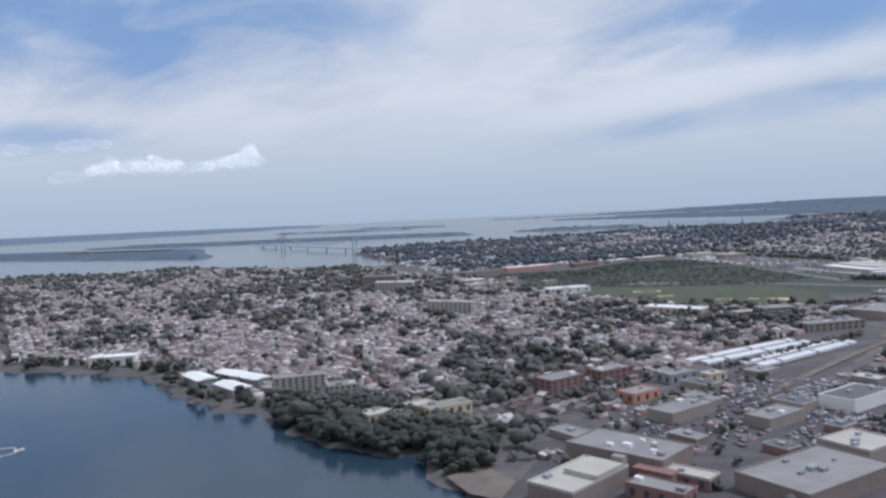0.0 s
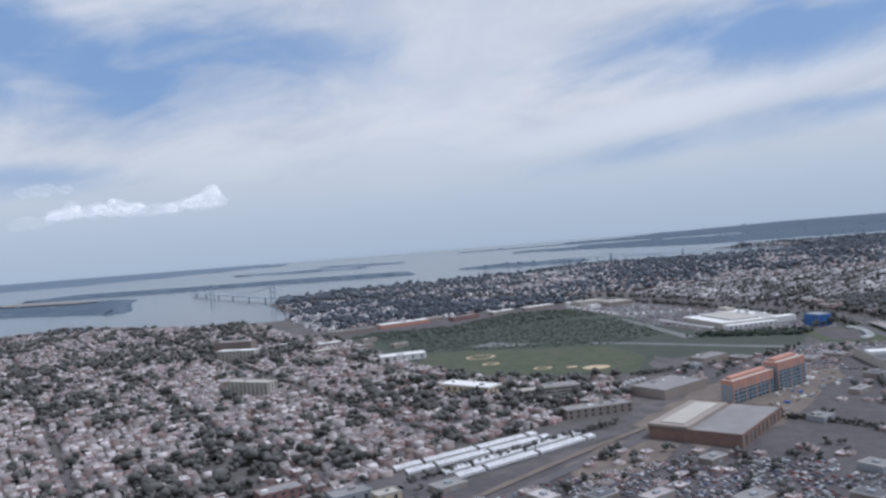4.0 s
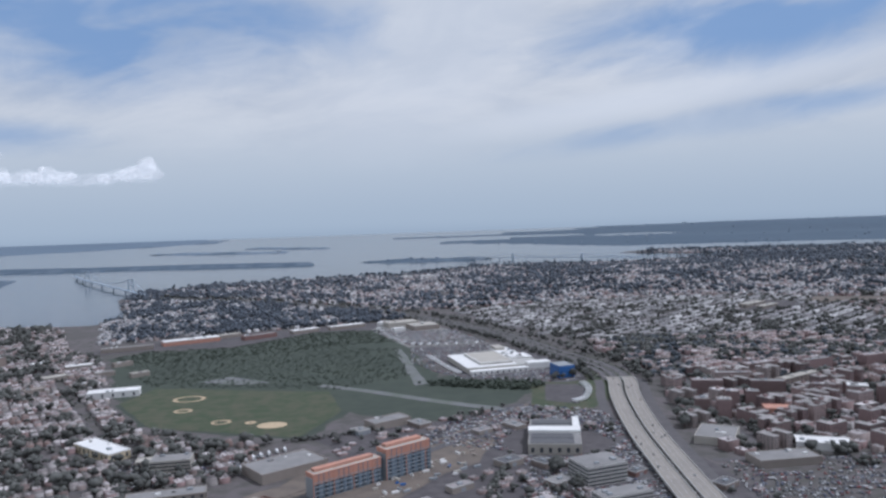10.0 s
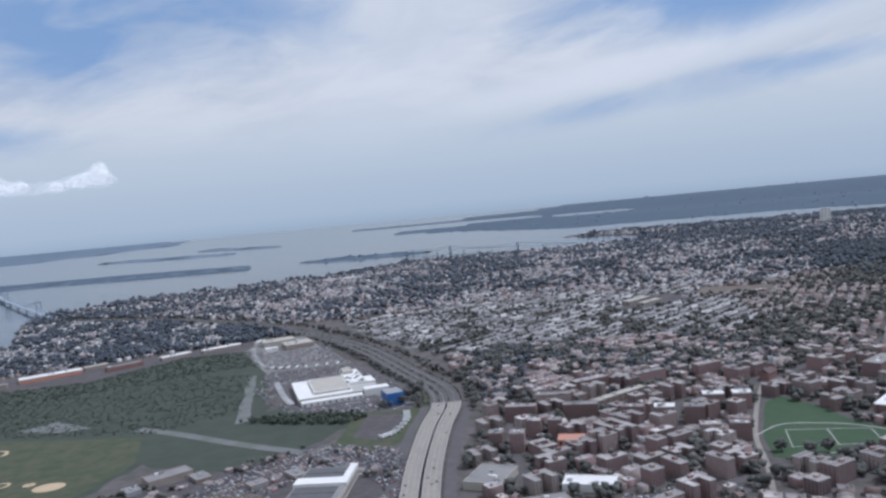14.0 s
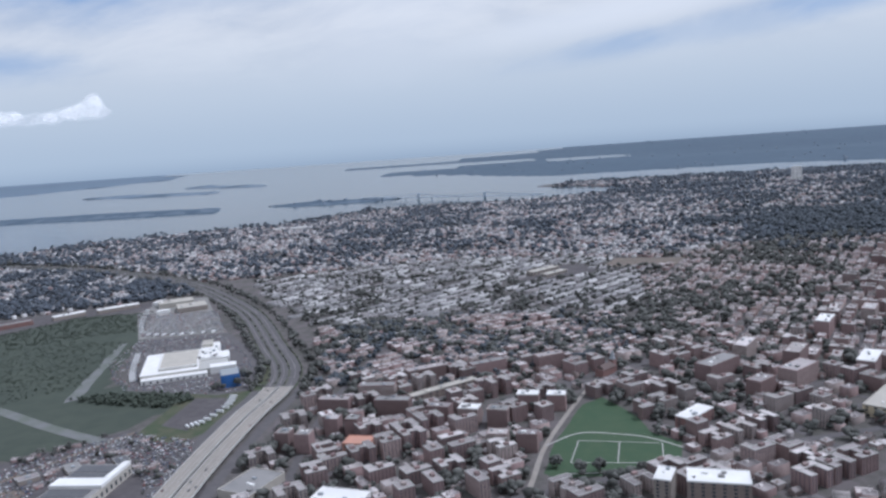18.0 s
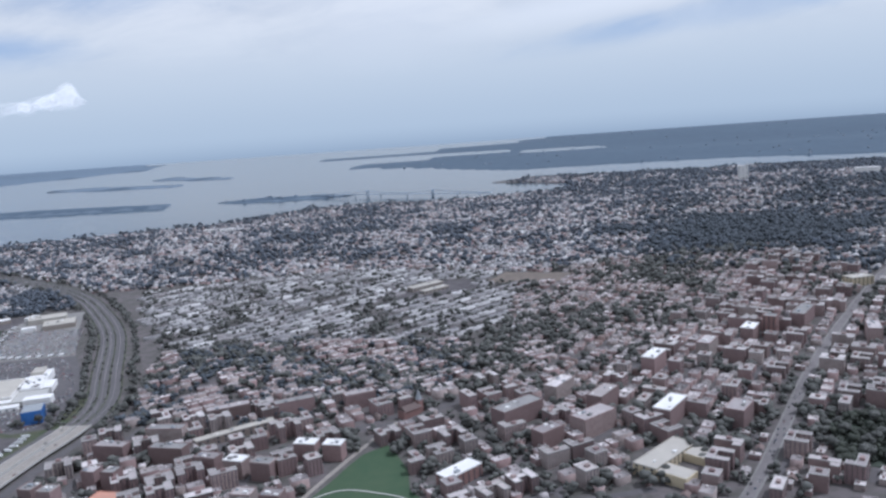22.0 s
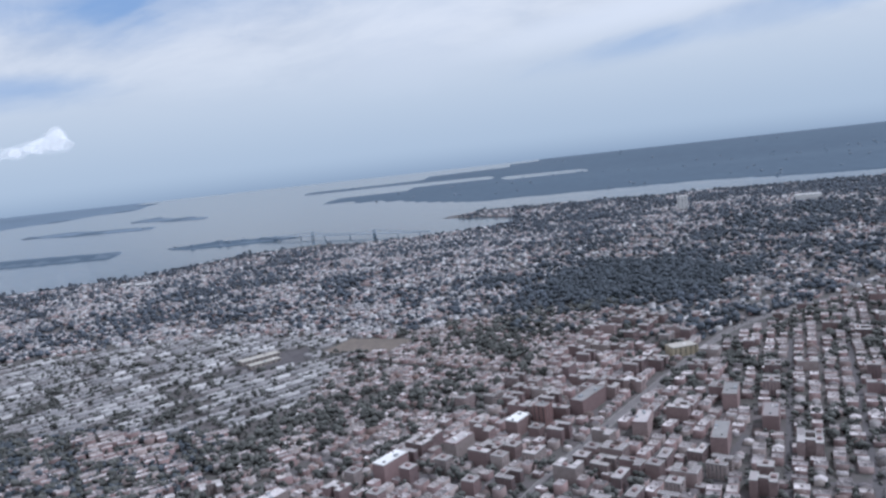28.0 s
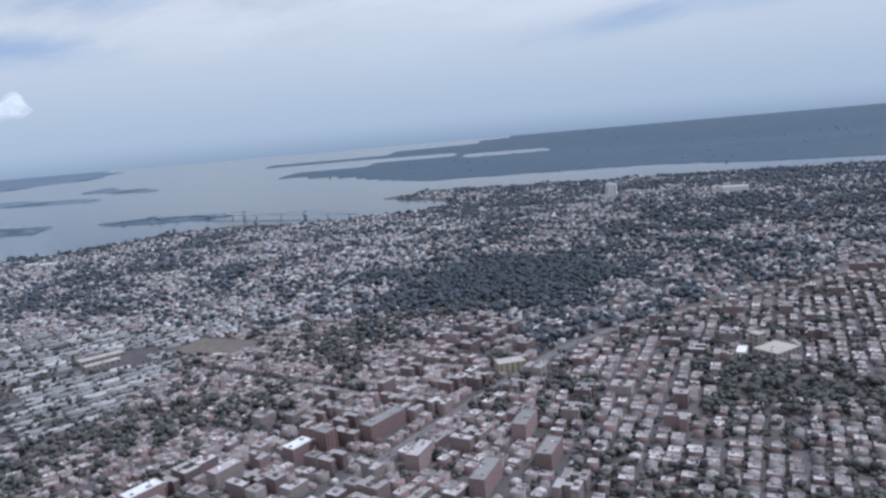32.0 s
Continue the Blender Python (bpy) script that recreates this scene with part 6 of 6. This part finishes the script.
tree_kinds = []
r8 = random.Random(88)
spots = []
for poly, n in ((P("-60,272 -36,252 -10,240 6,228 12,238 -6,260 -36,280 -60,298"), 60), (P("370,430 378,395 366,380 358,400"), 10), (P("596,452 604,440 636,432 640,426 606,430 588,450"), 18),
                (P("384,602 420,600 440,640 432,690 424,660"), 20), (P("440,430 450,520 460,590 470,600 462,520 455,430"), 26), (P("850,452 866,498 894,494 888,440"), 24), (P("300,380 345,425 348,440 320,410"), 10)):
    xs, ys_ = scatter(poly, n, n)
    spots += list(zip(xs, ys_))
for i, (x, y) in enumerate(spots):
    if any(math.hypot(x - cx, y - cy) < r * 0.9 for cx, cy, r in TAKEN):
        continue
    if len(tree_kinds) < 6:
        tree_kinds.append(make_tree(at(x, y), (2.6, 3.4, 2.2, 3.0, 3.8, 2.0)[len(tree_kinds)], 90 + i))
    else:
        t = r8.choice(tree_kinds)
        copy_thing(t, at(x, y, r8.uniform(0, 360)))

# the low cumulus over the river mouth
HEAPS = ((-1010, 50, 92, 350), (-1025, 46, 78, 350), (-1075, 60, 58, 345), (-1140, 80, 45, 340), (-1230, 80, 22, 340), (-1430, 75, 34, 345), (-1530, 70, 64, 345), (-1620, 90, 40, 345), (-1750, 80, 50, 345), (-1840, 60, 24, 345))
WISPS = HEAPS + ((-1960, 110, 26, 318), (-2040, 60, 18, 318), (-2250, 60, 26, 474), (-1900, 80, 26, 486), (-1330, 60, 16, 342))


def cloud(name, n, rad_lo, rad_hi, wide, mat, seed, label, heaps):
    """Puffs heaped on a flat base and merged into one shell of vapour: a high head at one end and a lower tail."""
    r = random.Random(seed)
    ball = bmesh.new()
    bmesh.ops.create_icosphere(ball, subdivisions=2, radius=1.0)
    shape = [v.co.copy() for v in ball.verts]
    sides = [[v.index for v in f.verts] for f in ball.faces]
    ball.free()
    V, F = [], []
    for k in range(n):
        hx, hw, hh, base = heaps[k % len(heaps)]
        px = r.gauss(hx, hw * 0.4 * wide)
        fall = math.exp(-((px - hx) / hw) ** 2)
        pz = base + hh * fall * r.random() ** 0.8 + r.gauss(0, 4)
        rad = r.uniform(rad_lo, rad_hi)
        mid = Vector((px, 4200 + 30 * r.random(), pz))
        start = len(V)
        for q in shape:
            q = q * rad * (1 + 0.2 * noise.noise(q * rad * 0.04 + Vector((k, 0, 0))))
            V.append(mid + Vector((q.x * 1.25, q.y, q.z * 0.8)))
        F += [[start + c for c in f] for f in sides]
    me = bpy.data.meshes.new(name)
    me.from_pydata(V, [], F)
    me.materials.append(mat)
    ob = tagged(new(name, me), label, "cloud", kind="structure")
    merge = ob.modifiers.new("merge", "REMESH")
    merge.mode, merge.voxel_size, merge.use_smooth_shade = "VOXEL", 6.5, True
    soften = ob.modifiers.new("soften", "SMOOTH")
    soften.factor, soften.iterations = 0.6, 10
    return ob


cloud("cumulus_cloud", 150, 9, 18, 0.8, M["puff"], 99, "small bright white cumulus cloud low over the water", HEAPS)
cloud("cloud_edge", 170, 14, 27, 1.0, M["mist"], 98, "soft white vapour at the edge of the cumulus cloud", HEAPS)
cloud("cloud_veil", 150, 20, 38, 1.25, M["veil"], 97, "thin white vapour round the cumulus cloud", WISPS)

# ---- the joined rest of the town ----
def town(name, poly, turn, row, step, block, seed, flat_share, size, eave, ridge, keep=1.0, near=0, tight=False, crosswise=0.5):
    """The houses of a district: the nearest as single things, the others joined."""
    x, y, a = lots(poly, turn, row, step, block, seed, 0.02 if tight else 0.15)
    r = np.random.default_rng(seed + 50)
    ok = r.random(len(x)) < keep - 1.1 * np.clip(drift(x, y) - 0.04, 0, 1)
    if poly is D_FAR:
        ok &= (r.random(len(x)) < 0.55) | (x < 930) | (y > 1480)
    x, y, a = x[ok], y[ok], a[ok]
    order = np.argsort(y - 0.2 * x)
    order = order[(y[order] - 0.2 * x[order] > 235) | (near == 0)]
    x, y, a = x[order], y[order], a[order]
    for i in range(min(near, len(x))):
        pick = int(r.integers(4, 6)) if r.random() < flat_share else int(r.integers(0, 4))
        place_house(x[i], y[i], a[i] + (90 if r.random() < 0.5 else 0), pick)
    x, y, a = x[near:], y[near:], a[near:]
    fl = r.random(len(x)) < flat_share
    if (~fl).any():
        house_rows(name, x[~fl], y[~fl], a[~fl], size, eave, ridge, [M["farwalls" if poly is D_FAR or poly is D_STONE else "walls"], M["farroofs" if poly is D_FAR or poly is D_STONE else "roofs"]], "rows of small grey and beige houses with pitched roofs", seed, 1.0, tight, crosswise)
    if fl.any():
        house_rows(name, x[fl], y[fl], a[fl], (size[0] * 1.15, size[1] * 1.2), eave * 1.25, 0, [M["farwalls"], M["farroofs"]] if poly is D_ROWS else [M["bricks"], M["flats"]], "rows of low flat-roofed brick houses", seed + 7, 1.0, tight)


def blocks(poly, turn, row, step, block, seed, keep, size, tall, near, reach):
    """Flat-roofed brick blocks along an avenue, between the single apartment houses."""
    x, y, a = lots(poly, turn, row, step, block, seed, 0.03)
    r = np.random.default_rng(seed)
    ok = (signed(np.array(near), x, y, False) < reach) & (r.random(len(x)) < keep) & free(x, y, 4.0)
    x, y, a = x[ok], y[ok], a[ok]
    TAKEN.extend((px, py, 4.6) for px, py in zip(x, y))
    house_rows("brick_blocks", x, y, a, size, tall, 0, [M["bricks"], M["flats"]], "flat-roofed brick blocks along the avenue", seed + 3, 1.5, False, 0.3)


blocks(D_MID, 54, 18, 7.6, 80, 91, 0.62, (6.6, 5.4), 4.2, AVE, 100)
blocks(D_EAST, 65, 19, 7.4, 90, 92, 0.35, (6.0, 5.4), 3.8, AVE, 120)
blocks(D_BRICK, 24, 16, 9.0, 60, 93, 0.4, (7.4, 5.6), 4.4, CROSS, 150)
town("town_houses", D_POINT, 30, 16, 4.2, 72, 11, 0.35, (3.5, 4.6), 1.9, 0.9, 0.94, 75, False, 0.12)
town("town_houses", D_STONE, 38, 16, 5.0, 80, 12, 0.08, (3.8, 4.4), 1.9, 1.0, 0.62, 0, False, 0.12)
town("garden_flats", D_GARDEN, 30, 15, 8.6, 70, 19, 1.0, (6.6, 3.4), 3.2, 0, 0.8)
town("town_houses", D_ROWS, 37, 25, 17.4, 85, 13, 1.0, (14.6, 3.0), 1.9, 0.7, 0.95, 0, True)
town("town_houses", D_MID, 54, 18, 4.4, 80, 14, 0.6, (3.6, 4.6), 2.2, 1.0, 0.92, 40, False, 0.15)
town("town_houses", D_EAST, 65, 19, 5.0, 90, 15, 0.6, (4.1, 5.2), 2.4, 1.0, 0.76, 45, False, 0.3)
town("town_houses", D_BRICK, 24, 16, 4.8, 60, 17, 0.6, (3.4, 4.2), 2.4, 0.9, 0.7, 35)
town("far_houses", D_FAR, 38, 16, 5.4, 100, 16, 0.35, (4.5, 4.6), 2.0, 1.0, 0.74, 0, False, 0.1)
town("south_houses", D_SOUTH, 65, 19, 5.2, 100, 18, 0.5, (4.2, 5.4), 2.4, 1.0, 0.9)

x, y = scatter(INDUSTRY, 800, 83, 0.5)
ok = (y > 150) & ~inside(SITE, x, y) & ~inside(BUS_LOT, x, y)
for cx, cy, rad in TAKEN:
    ok &= np.hypot(x - cx, y - cy) > rad * 1.15 + 1
for line, half in LINES:
    ok &= signed(np.array(line), x, y, False) > half + 2
house_rows("yard_sheds", x[ok], y[ok], np.full(ok.sum(), 34.0), (4.0, 3.2), 1.3, 0, [M["bricks"], M["flats"]], "small flat-roofed sheds and stores between the yards", 84)

# ---- trees of the town ----
# turn, row, block, gap and share of the lines of trees in each district
LINED = {21: (30, 16, 72, 3.2, 0.42), 22: (38, 16, 80, 4.0, 0.5), 23: (37, 25, 85, 1.8, 0.8), 24: (24, 16, 60, 3.0, 0.5), 25: (54, 18, 80, 3.2, 0.55), 26: (65, 19, 90, 2.8, 0.8), 27: (38, 16, 100, 5.0, 0.55), 28: (65, 19, 90, 3.4, 0.5), 29: (30, 15, 70, 2.6, 0.6)}
for poly, n, size, per, seed in ((D_POINT, 2300, 2.8, 6, 21), (D_STONE, 2000, 3.0, 4, 22), (D_ROWS, 420, 2.4, 4, 23), (D_BRICK, 900, 2.8, 6, 24), (D_GARDEN, 700, 2.8, 5, 29),
                                 (D_MID, 1500, 2.9, 5, 25), (D_EAST, 3600, 2.7, 5, 26), (D_FAR, 11000, 3.1, 2, 27), (D_SOUTH, 900, 2.7, 3, 28)):
    x, y = scatter(poly, n, seed, 1.2)
    lx, ly = tree_lines(poly, *LINED[seed], seed + 200)
    ok = free(lx, ly, 0.5) & (signed(MAIN, lx, ly) > 3)
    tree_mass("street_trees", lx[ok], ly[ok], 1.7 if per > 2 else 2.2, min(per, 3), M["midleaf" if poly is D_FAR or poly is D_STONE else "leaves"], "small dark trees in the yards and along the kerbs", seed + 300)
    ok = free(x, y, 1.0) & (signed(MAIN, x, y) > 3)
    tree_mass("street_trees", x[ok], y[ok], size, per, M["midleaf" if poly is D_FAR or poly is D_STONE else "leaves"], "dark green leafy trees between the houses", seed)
for poly, n, size, per, seed in ((WOODED, 1300, 3.2, 4, 31), (P("465,600 560,568 690,610 690,690 570,750 470,735"), 900, 2.4, 4, 38), (P("930,1000 1030,1160 1150,1110 1210,1000 1120,890 990,890"), 700, 3.0, 3, 39), (GROVE, 170, 2.3, 6, 32), (P("35,768 60,800 134,805 200,878 277,881 292,800 250,790 150,745 70,735"), 1700, 1.1, 3, 33),
                                 (P("300,612 330,614 385,604 394,590 375,578 330,598"), 220, 1.5, 4, 34), (P("110,640 250,606 300,640 290,760 240,780 150,745 60,735"), 2600, 0.8, 3, 35),
                                 (P("-64,272 -57,262 -44,246 -26,232 -10,224 -2,206 8,208 12,236 -6,262 -36,282 -62,298"), 330, 2.5, 8, 36), (P("-230,396 -140,366 -118,335 -96,300 -70,284 -64,298 -110,352 -150,384 -230,410"), 150, 2.2, 5, 37)):
    x, y = scatter(poly, n, seed, 0.9 if seed in (38, 39) else 0.0)
    ok = signed(np.array(HWY), x, y, False) > 15
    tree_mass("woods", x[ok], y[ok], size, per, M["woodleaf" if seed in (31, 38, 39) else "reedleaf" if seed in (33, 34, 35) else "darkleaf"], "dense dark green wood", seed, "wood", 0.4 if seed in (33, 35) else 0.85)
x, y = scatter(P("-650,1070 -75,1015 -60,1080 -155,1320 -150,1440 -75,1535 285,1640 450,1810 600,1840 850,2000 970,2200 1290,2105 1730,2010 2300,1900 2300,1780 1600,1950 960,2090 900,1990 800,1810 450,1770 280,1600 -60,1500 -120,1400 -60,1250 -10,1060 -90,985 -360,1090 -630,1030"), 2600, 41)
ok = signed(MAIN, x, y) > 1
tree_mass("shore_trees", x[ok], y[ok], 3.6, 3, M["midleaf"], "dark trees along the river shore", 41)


def canopy(poly, top, seed, slope):
    """Woods on a far shore: low uneven treetops that rise from a ragged edge."""
    r = np.random.default_rng(seed)
    pts = []
    for p, q in zip(poly, np.roll(poly, -1, 0)):
        n = max(1, int(np.hypot(*(q - p)) / 16))
        pts += [p + (q - p) * i / n for i in range(n)]
    pts = np.array(pts) + r.normal(0, 2.5, (len(pts), 2))
    along = np.roll(pts, -2, 0) - np.roll(pts, 2, 0)
    turn = np.sign((pts[:, 0] * np.roll(pts[:, 1], -1) - np.roll(pts[:, 0], -1) * pts[:, 1]).sum())
    inward = turn * np.stack((-along[:, 1], along[:, 0]), 1) / np.maximum(np.linalg.norm(along, axis=1), 1)[:, None]
    bm = bmesh.new()
    n = len(pts)
    rings = []
    for k, (inset, h0) in enumerate(((0, 0.0), (slope * 0.3, 0.7), (slope, 1.0))):
        q = pts + inward * inset
        h = np.array([-1.0] * n) if k == 0 else top * h0 * r.uniform(0.35, 1.35, n)
        rings.append([bm.verts.new((a, b, c)) for (a, b), c in zip(q, h)])
    for lo, hi in zip(rings, rings[1:]):
        for i in range(n):
            j = (i + 1) % n
            bm.faces.new((lo[i], lo[j], hi[j], hi[i]))
    hi = rings[-1]
    bmesh.ops.triangle_fill(bm, edges=[bm.edges.get((hi[i], hi[(i + 1) % n])) for i in range(n)], use_beauty=True)
    bmesh.ops.recalc_face_normals(bm, faces=bm.faces)
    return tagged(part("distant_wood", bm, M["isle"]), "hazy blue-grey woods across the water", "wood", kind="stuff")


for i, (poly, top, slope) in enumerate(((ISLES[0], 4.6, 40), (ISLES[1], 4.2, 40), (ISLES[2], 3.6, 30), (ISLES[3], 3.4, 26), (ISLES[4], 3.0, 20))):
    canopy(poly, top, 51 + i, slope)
x, y = scatter(P("900,850 1040,765 1190,850 1440,980 1800,1000 2300,1250 2300,1500 1500,1480 1000,1300 880,1050"), 4200, 61, 0.9)
ok = free(x, y, 1.0)
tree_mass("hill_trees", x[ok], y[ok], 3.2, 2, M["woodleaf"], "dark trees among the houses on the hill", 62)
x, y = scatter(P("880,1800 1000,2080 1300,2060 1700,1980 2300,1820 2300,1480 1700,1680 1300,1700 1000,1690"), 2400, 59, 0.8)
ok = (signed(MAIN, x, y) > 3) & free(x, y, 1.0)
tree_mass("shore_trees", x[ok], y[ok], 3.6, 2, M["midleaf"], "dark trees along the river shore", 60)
tagged(patch("sandy_spit", P("-880,1955 -640,1800 -600,1745 -650,1730 -800,1790 -930,1880"), M["yard"], 2.2, 4.0), "pale sandy ground on a far island", "ground", kind="structure")
x, y = scatter(INDUSTRY, 900, 81, 0.5)
ok = np.ones(len(x), bool)
for cx, cy, rad in TAKEN:
    ok &= np.hypot(x - cx, y - cy) > rad * 1.1
for line, half in LINES:
    ok &= signed(np.array(line), x, y, False) > half + 1
ok &= ~inside(SITE, x, y) & ~inside(BUS_LOT, x, y)
tree_mass("yard_trees", x[ok], y[ok], 1.7, 4, M["leaves"], "dark scrubby trees between the yards", 82)

side = np.random.default_rng(85)
vx, vy = [], []
for (xa, ya), (xb, yb) in zip(far_hwy, far_hwy[1:]):
    ll = math.hypot(xb - xa, yb - ya)
    for i in range(int(ll / 1.6) + 1):
        f, off = side.random(), side.choice((-1, 1)) * side.uniform(15, 20)
        vx.append(xa + (xb - xa) * f + (yb - ya) / ll * off)
        vy.append(ya + (yb - ya) * f - (xb - xa) / ll * off)
vx, vy = np.array(vx), np.array(vy)
ok = (signed(MAIN, vx, vy) > 4) & (signed(np.array(HWY), vx, vy, False) > 14) & ~inside(PLANT_LOT, vx, vy) & ~inside(NORTH_LOT, vx, vy)
tree_mass("verge_trees", vx[ok], vy[ok], 2.2, 3, M["leaves"], "dark trees along the highway verge", 86)

side = np.random.default_rng(91)
vx, vy = [], []
for (xa, ya), (xb, yb) in zip(far_hwy, far_hwy[1:]):
    ll = math.hypot(xb - xa, yb - ya)
    for i in range(int(ll / 1.3) + 1):
        f, off = side.random(), side.choice((1.1, -5.6, 9.6, -12.4))
        vx.append(xa + (xb - xa) * f + (yb - ya) / ll * off)
        vy.append(ya + (yb - ya) * f - (xb - xa) / ll * off)
vx, vy = np.array(vx), np.array(vy)
ok = signed(MAIN, vx, vy) > 4
tree_mass("median_shrubs", vx[ok], vy[ok], 0.7, 2, M["leaves"], "low dark shrubs between the carriageways", 92)

# hedges round the building site and along the tracks
side = np.random.default_rng(87)
hedge = []
for text, gap in (("256,374 270,362 289,343 306,317 318,296", 1.4), ("345,426 338,410 330,381", 1.3), ("232,482 262,490 300,512", 1.6), ("108,316 150,344 200,378", 2.2)):
    line = smooth_line(text)
    for (xa, ya), (xb, yb) in zip(line, line[1:]):
        for f in np.arange(0, 1, gap / max(gap, math.hypot(xb - xa, yb - ya))):
            hedge.append((xa + (xb - xa) * f + side.normal(0, 0.5), ya + (yb - ya) * f + side.normal(0, 0.5)))
hedge = np.array(hedge).T
tree_mass("hedge_trees", hedge[0], hedge[1], 1.3, 4, M["leaves"], "dark hedge of scrubby trees along a fence", 88)

# ---- the far shores ----
for poly, n, seed, size in ((NEAR_NORTH, 150, 151, (9, 5)), (FAR_NORTH, 60, 152, (11, 6)), (ISLES[4], 18, 153, (8, 4)), (ISLES[1], 14, 154, (14, 6))):
    x, y = scatter(poly, n, seed, 0.9)
    ok = (x < 3600) & (y < 4700) & (signed(poly, x, y) > 14)
    # walls reuse the islands' blue-grey, haze included
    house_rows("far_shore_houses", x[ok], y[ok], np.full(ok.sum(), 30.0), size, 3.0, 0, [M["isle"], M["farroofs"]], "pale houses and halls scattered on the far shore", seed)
